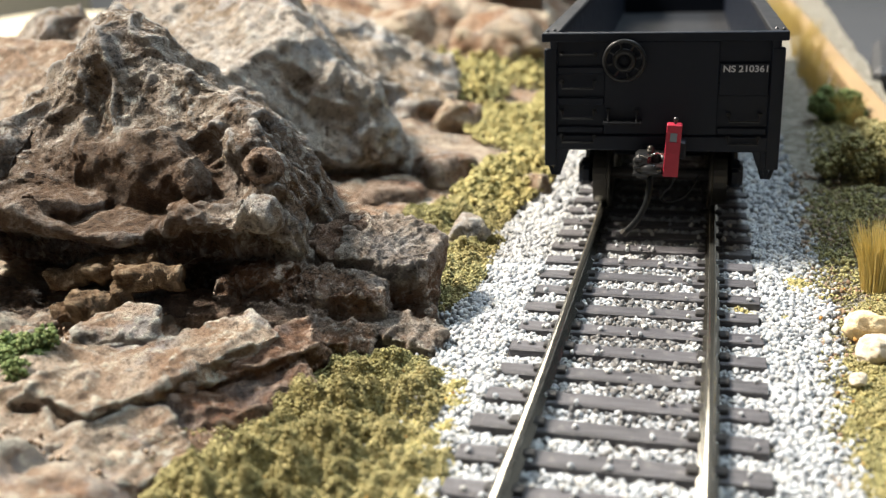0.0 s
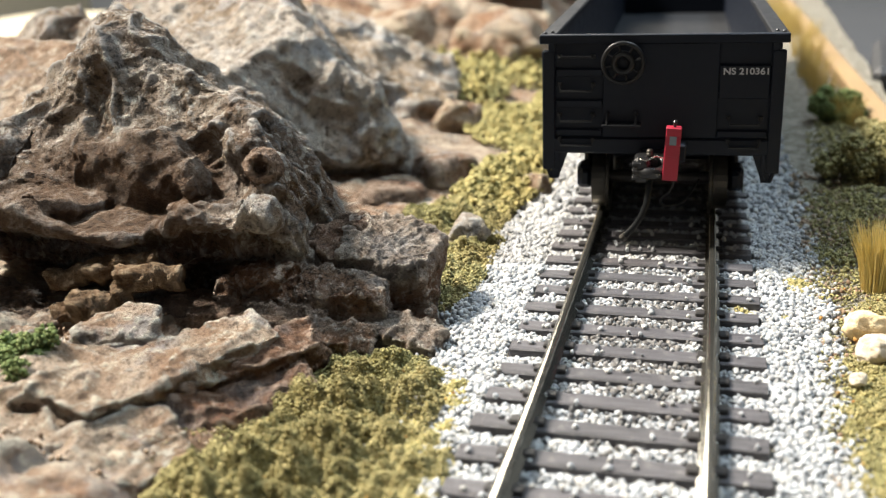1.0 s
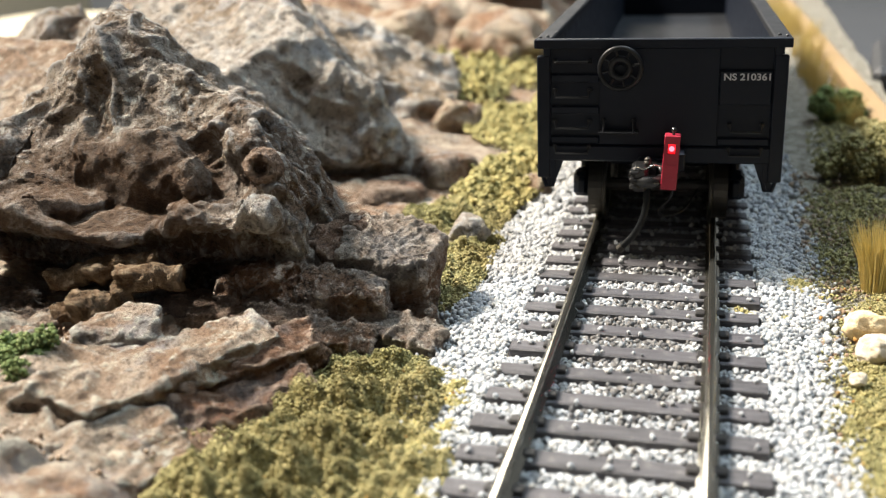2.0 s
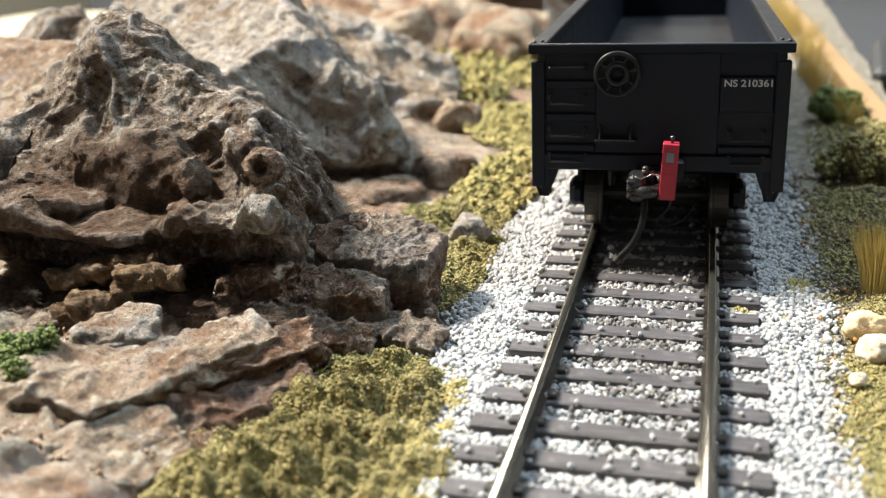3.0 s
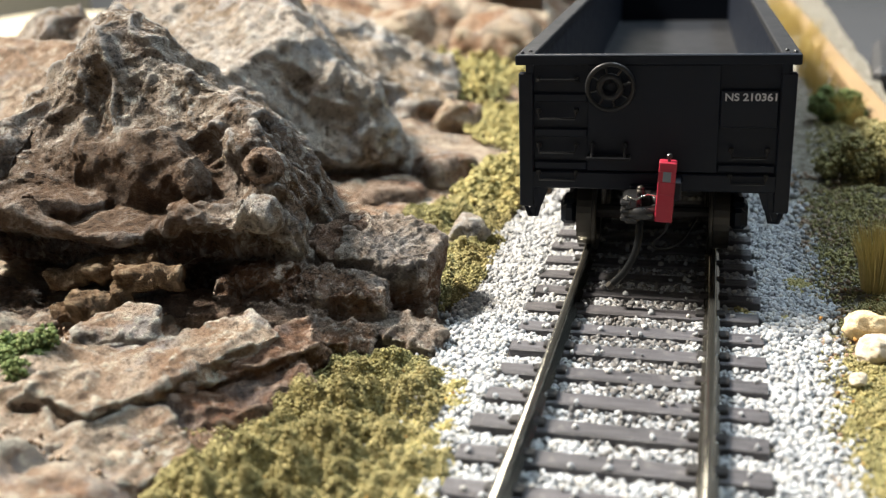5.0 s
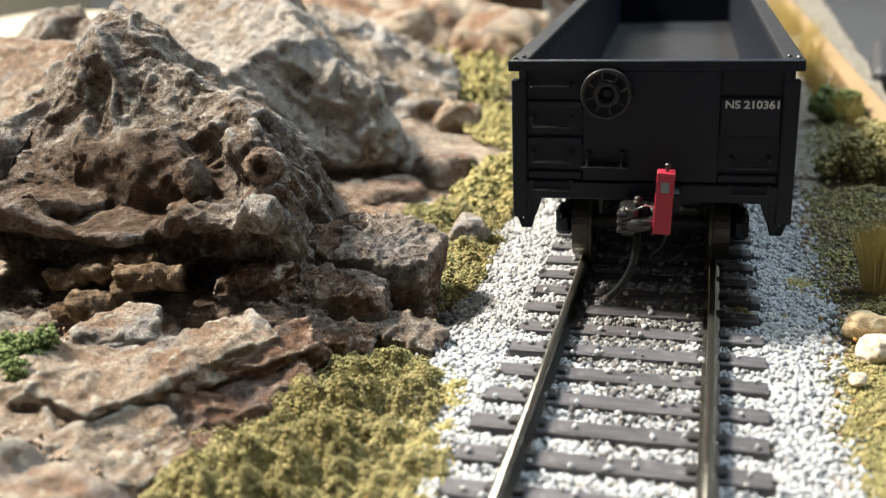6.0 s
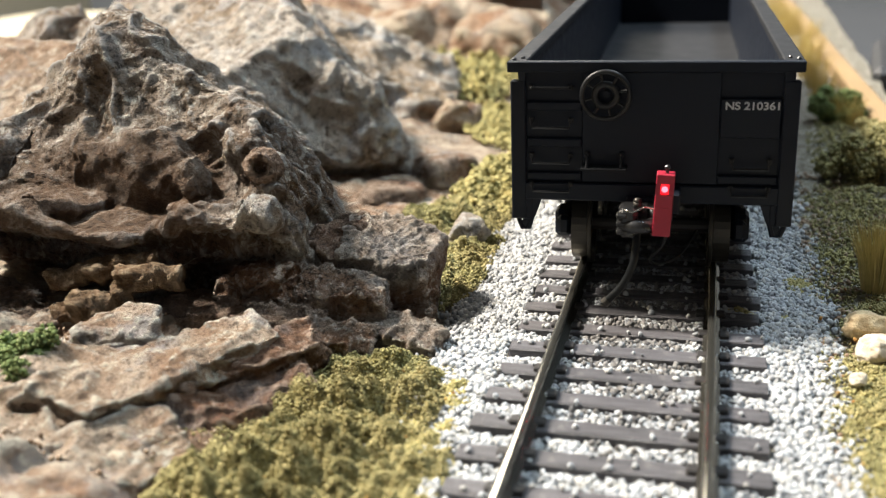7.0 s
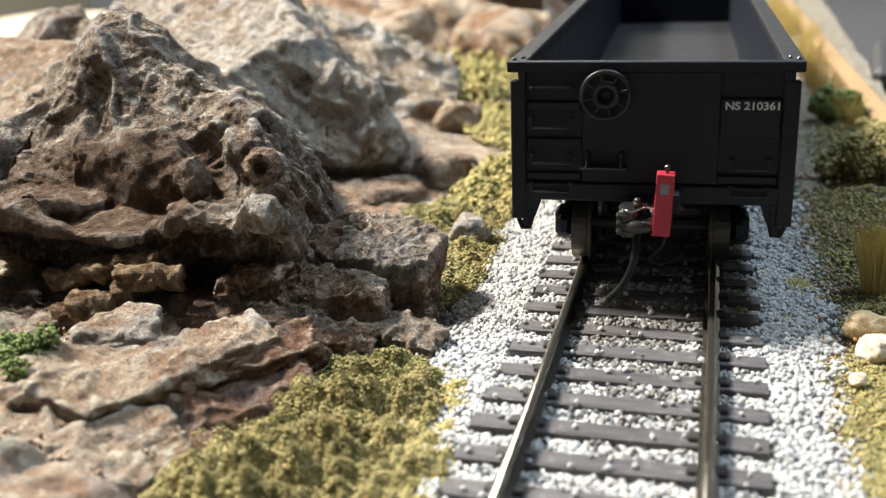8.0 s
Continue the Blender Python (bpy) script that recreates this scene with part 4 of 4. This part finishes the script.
for s_ in (-1, 1):
    wpart("corner_post", lambda b: box(b, min(s_ * 15.0, s_ * HALF), max(s_ * 15.0, s_ * HALF), -0.1, 1.1, 12.2, 29.7, 0.15), BLACK)
    wpart("post_head", lambda b: box(b, min(s_ * 15.0, s_ * 15.9), max(s_ * 15.0, s_ * 15.9), 0.0, 1.0, 29.6, 30.8), BLACK)

    def stirrup(b):
        tube(b, [(s_ * 16.4, 0.6, 13), (s_ * 15.6, 0.4, 10.9), (s_ * 14.8, 0.4, 10.9), (s_ * 14.2, 0.6, 13.2)], 0.35, 6)
        box(b, min(s_ * 14.3, s_ * 16.3), max(s_ * 14.3, s_ * 16.3), 0.2, 0.8, 12.1, 14.9, 0.1)
        v = [b.verts.new(p) for p in ((s_ * 13.1, 0.3, 14.9), (s_ * 14.6, 0.3, 14.9), (s_ * 15.9, 0.3, 11.0), (s_ * 14.9, 0.3, 10.8), (s_ * 13.9, 0.3, 12.6),
                                     (s_ * 13.1, 0.9, 14.9), (s_ * 14.6, 0.9, 14.9), (s_ * 15.9, 0.9, 11.0), (s_ * 14.9, 0.9, 10.8), (s_ * 13.9, 0.9, 12.6))]
        b.faces.new(v[:5]), b.faces.new(v[5:][::-1])
        for k in range(5):
            b.faces.new((v[k], v[(k + 1) % 5], v[5 + (k + 1) % 5], v[5 + k]))
        bmesh.ops.recalc_face_normals(b, faces=b.faces[:])
    wpart("step_iron", stirrup, BLACK)
    # pressed ribs across the end
    for z0, z1 in (((26.0, 27.1), (21.5, 22.6), (17.3, 18.3)) if s_ < 0 else ((22.9, 27.6), (17.3, 18.3))):
        x0, x1 = (-14.9, -8.15) if s_ < 0 else (8.05, 14.9)
        wpart("end_rib", lambda b: box(b, x0, x1, 0.0, 0.65, z0, z1, 0.15), BLACK)
    # grab irons
    for z in ((28.9, 24.0, 19.6, 16.0) if s_ < 0 else (19.3, 16.0)):
        x0, x1 = (-14.3, -9.5) if s_ < 0 else (9.6, 13.9)
        drop = 0.0 if z > 28 else 0.9

        def grab(b):
            tube(b, [(x0, 0.7, z + drop), (x0, -0.45, z + drop), (x0 + 0.15, -0.6, z), (x1 - 0.15, -0.6, z), (x1, -0.45, z + drop), (x1, 0.7, z + drop)], 0.16, 6)
            for q in (x0, x1):
                box(b, q - 0.3, q + 0.3, -0.35, 0.1, z + drop - 0.3, z + drop + 0.3, 0.08)
        wpart("grab_iron", grab, IRON)
    for q in (15.6, 16.5):
        wpart("rivet", lambda b: bmesh.ops.create_icosphere(b, subdivisions=2, radius=0.28, matrix=Matrix.Translation((s_ * q, 1.2 + (16.5 - q) * 1.3, 32.05))), GUN)


BW = Vector((-5.25, -1.0, 28.1))


def ring(r, y, n=40):
    return [BW + Vector((r * math.cos(2 * math.pi * k / n), y, r * math.sin(2 * math.pi * k / n))) for k in range(n + 1)]


brake = wpart("brake_wheel", lambda b: tube(b, ring(2.82, 0), 0.3, 8, False), IRON, label="spoked black brake wheel", smooth=True)
wpart("hub", lambda b: tube(b, ring(1.3, 0.15, 30), 0.42, 8, False), IRON, brake, smooth=True)
for k in range(8):
    a = 2 * math.pi * (k + 0.3) / 8
    d = Vector((math.cos(a), 0, math.sin(a)))
    wpart("spoke", lambda b: tube(b, [BW + d * 1.3 + Vector((0, 0.15, 0)), BW + d * 2.85], 0.17, 6), IRON, brake)
wpart("brake_shaft", lambda b: tube(b, [(-5.25, -0.4, 28.1), (-5.25, 0.6, 28.1)], 0.45, 14), BLACK)


def brake_step(b):
    box(b, -8.1, -2.6, -1.9, 0.1, 19.0, 19.35, 0.06)
    for q in (-7.4, -3.3):
        tube(b, [(q, 0.1, 20.9), (q, -0.5, 20.8), (q, -1.6, 19.3)], 0.18, 6)
        bmesh.ops.create_icosphere(b, subdivisions=2, radius=0.34, matrix=Matrix.Translation((q, -0.45, 20.8)))


wpart("brake_step", brake_step, BLACK_IN)

# lettering on the end
font = bpy.data.curves.new("lettering", "FONT")
font.body, font.size, font.extrude, font.offset = "NS 210361", 1.28 * MM, 0.01 * MM, 0.028 * MM
text = new("lettering", font)
bpy.context.view_layer.update()
letters = bpy.data.meshes.new_from_object(text.evaluated_get(bpy.context.evaluated_depsgraph_get()))
bpy.data.objects.remove(text)
wide = max(v.co.x for v in letters.vertices) - min(v.co.x for v in letters.vertices)
letters.materials.clear()
letters.materials.append(WHITE)
lettering = new("lettering", letters)
lettering.parent = wagon
lettering.matrix_basis = pmm(8.5, -0.03, 26.35, 90) @ Matrix.Diagonal((6.05 * MM / wide, 1, 1, 1))
tagged(lettering, "white stencilled reporting number")


# coupler, hose, cable
def coupler(b):
    box(b, -1.0, 1.0, -2.6, 14, 13.6, 15.2, 0.2)
    box(b, -3.2, -1.0, -5.8, -2.2, 11.9, 15.6, 0.5)
    box(b, -3.3, 0.4, -3.4, -1.8, 12.2, 15.4, 0.35)
    for z in (12.4, 13.4, 14.4):
        box(b, -3.45, -2.2, -6.0, -4.4, z, z + 0.55, 0.15)


cp = wpart("coupler", coupler, GUN, label="grey metal knuckle coupler")


def knuckle(b):
    tube(b, [(-0.9 + 1.7 * math.cos(a), -4.2 - 1.5 * math.sin(a), 13.4) for a in [math.pi * (0.95 - i / 12) for i in range(12)]], 0.85, 10)
    tube(b, [(0.9, -3.4, 12.2), (0.9, -3.4, 15.2)], 0.7, 12)


wpart("knuckle", knuckle, GUN, cp, smooth=True)
wpart("knuckle_spring", lambda b: tube(b, [(-2.9, -5.2, 15.4), (-1.6, -5.9, 15.2), (-0.2, -4.8, 15.6), (0.8, -4.6, 15.3), (1.2, -5.0, 14.0)], 0.13, 6), RAIL, cp, "bright thin spring", True)
wpart("pin", lambda b: (tube(b, [(-1.1, -3.6, 15.0), (-1.1, -3.6, 15.9)], 0.55, 12), bmesh.ops.create_icosphere(b, subdivisions=2, radius=0.55, matrix=Matrix.Translation((-1.1, -3.6, 15.9)))), STEEL, cp, "", True)
HOSE_PTS = [(-1.2, -3.0, 12.6), (-1.1, -4.6, 12.0), (-1.1, -5.4, 10.5), (-1.35, -5.8, 8.8), (-1.9, -6.0, 7.3), (-2.7, -6.1, 5.9), (-3.6, -6.1, 4.8), (-4.4, -6.1, 4.0)]


def bezier(pts, n=5):
    pts = [Vector(p) for p in pts]
    out = []
    for i in range(len(pts) - 1):
        p0, p1, p2, p3 = pts[max(i - 1, 0)], pts[i], pts[i + 1], pts[min(i + 2, len(pts) - 1)]
        for k in range(n):
            u = k / n
            out.append(0.5 * ((2 * p1) + (p2 - p0) * u + (2 * p0 - 5 * p1 + 4 * p2 - p3) * u * u + (3 * p1 - p0 - 3 * p2 + p3) * u ** 3))
    return out + [pts[-1]]


hose = wpart("air_hose", lambda b: tube(b, bezier(HOSE_PTS), 0.48, 12), HOSE, label="glossy black drooping air hose", smooth=True)
wpart("hose_end", lambda b: tube(b, [(-4.2, -6.1, 4.15), (-4.7, -6.12, 3.65)], 0.6, 12), STEEL, hose)
wpart("cable", lambda b: tube(b, bezier([(2.4, -5.0, 12.6), (2.0, -4.4, 10.8), (0.6, -4.0, 9.0), (1.4, -2, 7.6), (4.0, 2, 7.4), (6.0, 6, 9.5)]), 0.2, 6), HOSE, label="thin black cable", smooth=True)

# end marker: a red box with a window; behind the window a diode that is always lit and an added shutter that makes it
# flash
def marker_box(b):
    box(b, -1.05, 1.05, 0.62, 1.9, -3.75, 3.75, 0.12)
    box(b, -1.05, 1.05, 0.0, 0.62, -3.75, 1.35, 0.1)
    box(b, -1.05, 1.05, 0.0, 0.62, 2.55, 3.75, 0.1)
    box(b, -1.05, -0.48, 0.02, 0.62, 1.3, 2.6)
    box(b, 0.48, 1.05, 0.02, 0.62, 1.3, 2.6)
    box(b, -0.7, 0.7, -0.08, 0.05, -0.6, -0.25)
    box(b, -1.07, 1.07, -0.03, 0.5, -2.35, -2.25)


marker = wpart("end_marker", marker_box, RED, label="red end-of-train marker with a flashing diode")
marker.matrix_basis = pmm(1.95, -6.2, 16.2, 0, 3.0, 0)
lens = wpart("lens", lambda b: box(b, -0.46, 0.46, 0.20, 0.60, 1.37, 2.53), HALO_LENS, marker, "red lens, made to glow as the diode's halo")
wpart("diode", lambda b: tube(b, [(0, 0.13, 1.95), (0, 0.30, 1.95)], 0.36, 14), GLOW, lens, "glowing red diode")
wpart("antenna", lambda b: (tube(b, [(0.1, 0.9, 3.7), (0.1, 0.9, 4.4)], 0.2, 8), bmesh.ops.create_icosphere(b, subdivisions=2, radius=0.35, matrix=Matrix.Translation((0.1, 0.9, 4.4)))), GUN, marker)
shutter = wpart("shutter", lambda b: box(b, -0.6, 0.6, 0.05, 0.10, 1.32, 2.58), SHUT, marker, "added grey-blue shutter that makes the diode flash")
wpart("bracket", lambda b: box(b, -0.6, 1.9, 1.9, 5.6, -1.5, 1.0, 0.2), BLACK, marker)


# running gear
def truck(y0):
    for s_ in (-1, 1):
        def side_frame(b):
            box(b, min(s_ * 10.6, s_ * 12.4), max(s_ * 10.6, s_ * 12.4), y0 - 13, y0 + 13, 6.8, 9.6, 0.5)
            box(b, min(s_ * 10.8, s_ * 12.2), max(s_ * 10.8, s_ * 12.2), y0 - 6, y0 + 6, 5.2, 11.4, 0.5)
            for q in (-10.2, 10.2):
                box(b, min(s_ * 10.4, s_ * 12.8), max(s_ * 10.4, s_ * 12.8), y0 + q - 1.9, y0 + q + 1.9, 6.4, 10.2, 0.5)
        wpart("side_frame", side_frame, BLACK)
    wpart("bolster", lambda b: box(b, -11, 11, y0 - 2, y0 + 2, 9, 13.5, 0.3), BLACK)
    sets = []
    for q in (-10.2, 10.2):
        ax = wpart("wheelset", lambda b: tube(b, [(-11, 0, 0), (-7, 0, 0), (7, 0, 0), (11, 0, 0)], [0.6, 1.0, 1.0, 0.6], 12), CHAIR)
        ax.matrix_basis = pmm(0, y0 + q, RAIL_TOP + 4.82)
        for s_ in (-1, 1):
            def wheel(b):
                prof = [(0.9, 7.9), (3.4, 8.2), (4.0, 7.55), (5.5, 7.55), (5.55, 7.75), (5.5, 8.05), (4.85, 8.2), (4.8, 10.3), (4.1, 10.3), (3.9, 9.6), (1.6, 9.3), (1.5, 10.1), (0.4, 10.1)]
                lathe(b, [(r, s_ * x) for r, x in prof], 32)
                bmesh.ops.recalc_face_normals(b, faces=b.faces[:])
            wpart("wheel", wheel, STEEL, ax)
        sets.append((ax, y0 + q))
    return sets


WHEELSETS = truck(23) + truck(L - 23)
wpart("centre_sill", lambda b: box(b, -3, 3, 1, L - 1, 12.0, 14.7), BLACK)
wpart("coupler_box", lambda b: box(b, -2.6, 2.6, -1.2, 8, 12.6, 15.6, 0.2), BLACK)


# ---- what moves ----
def motions():
    # place of the wagon's visible end along the track, mm
    places = [(0, 149.2), (0.5, 149.2), (0.6, 149.0), (0.75, 148.35), (1.0, 147.1), (1.5, 144.7), (2.0, 142.25), (2.5, 139.8), (3.0, 137.3), (3.5, 134.85), (4.0, 132.4),
              (4.5, 129.9), (5.0, 127.45), (5.5, 125.0), (5.9, 123.05), (6.0, 122.6), (6.15, 122.05), (6.25, 121.87), (6.4, 121.87), (7.0, 121.87), (8.0, 121.87)]
    rows = []
    for t, s in places:
        a, b = Vector(along(s + 27)[:2]), Vector(along(s + 157)[:2])
        d = (b - a).normalized()
        e = a - d * 27
        rows.append((t, pmm(e.x, e.y, 0, 0, 0, math.degrees(math.atan2(-d.x, d.y)))))
    walk(wagon, rows)
    for ax, y in WHEELSETS:
        walk(ax, [(t, pmm(0, y, RAIL_TOP + 4.82, math.degrees((149.2 - s) / 4.82), 0, 0)) for t, s in places])
    shut, open_ = pmm(0, 0, 0), pmm(0, 0, -1.3)
    rows = [(0, shut)]
    for mid in (0.80, 2.05, 3.30, 4.56, 5.82, 7.06):
        rows += [(mid - 0.17, shut), (mid - 0.13, open_), (mid + 0.13, open_), (mid + 0.17, shut)]
    walk(shutter, rows + [(8, shut)])


motions()
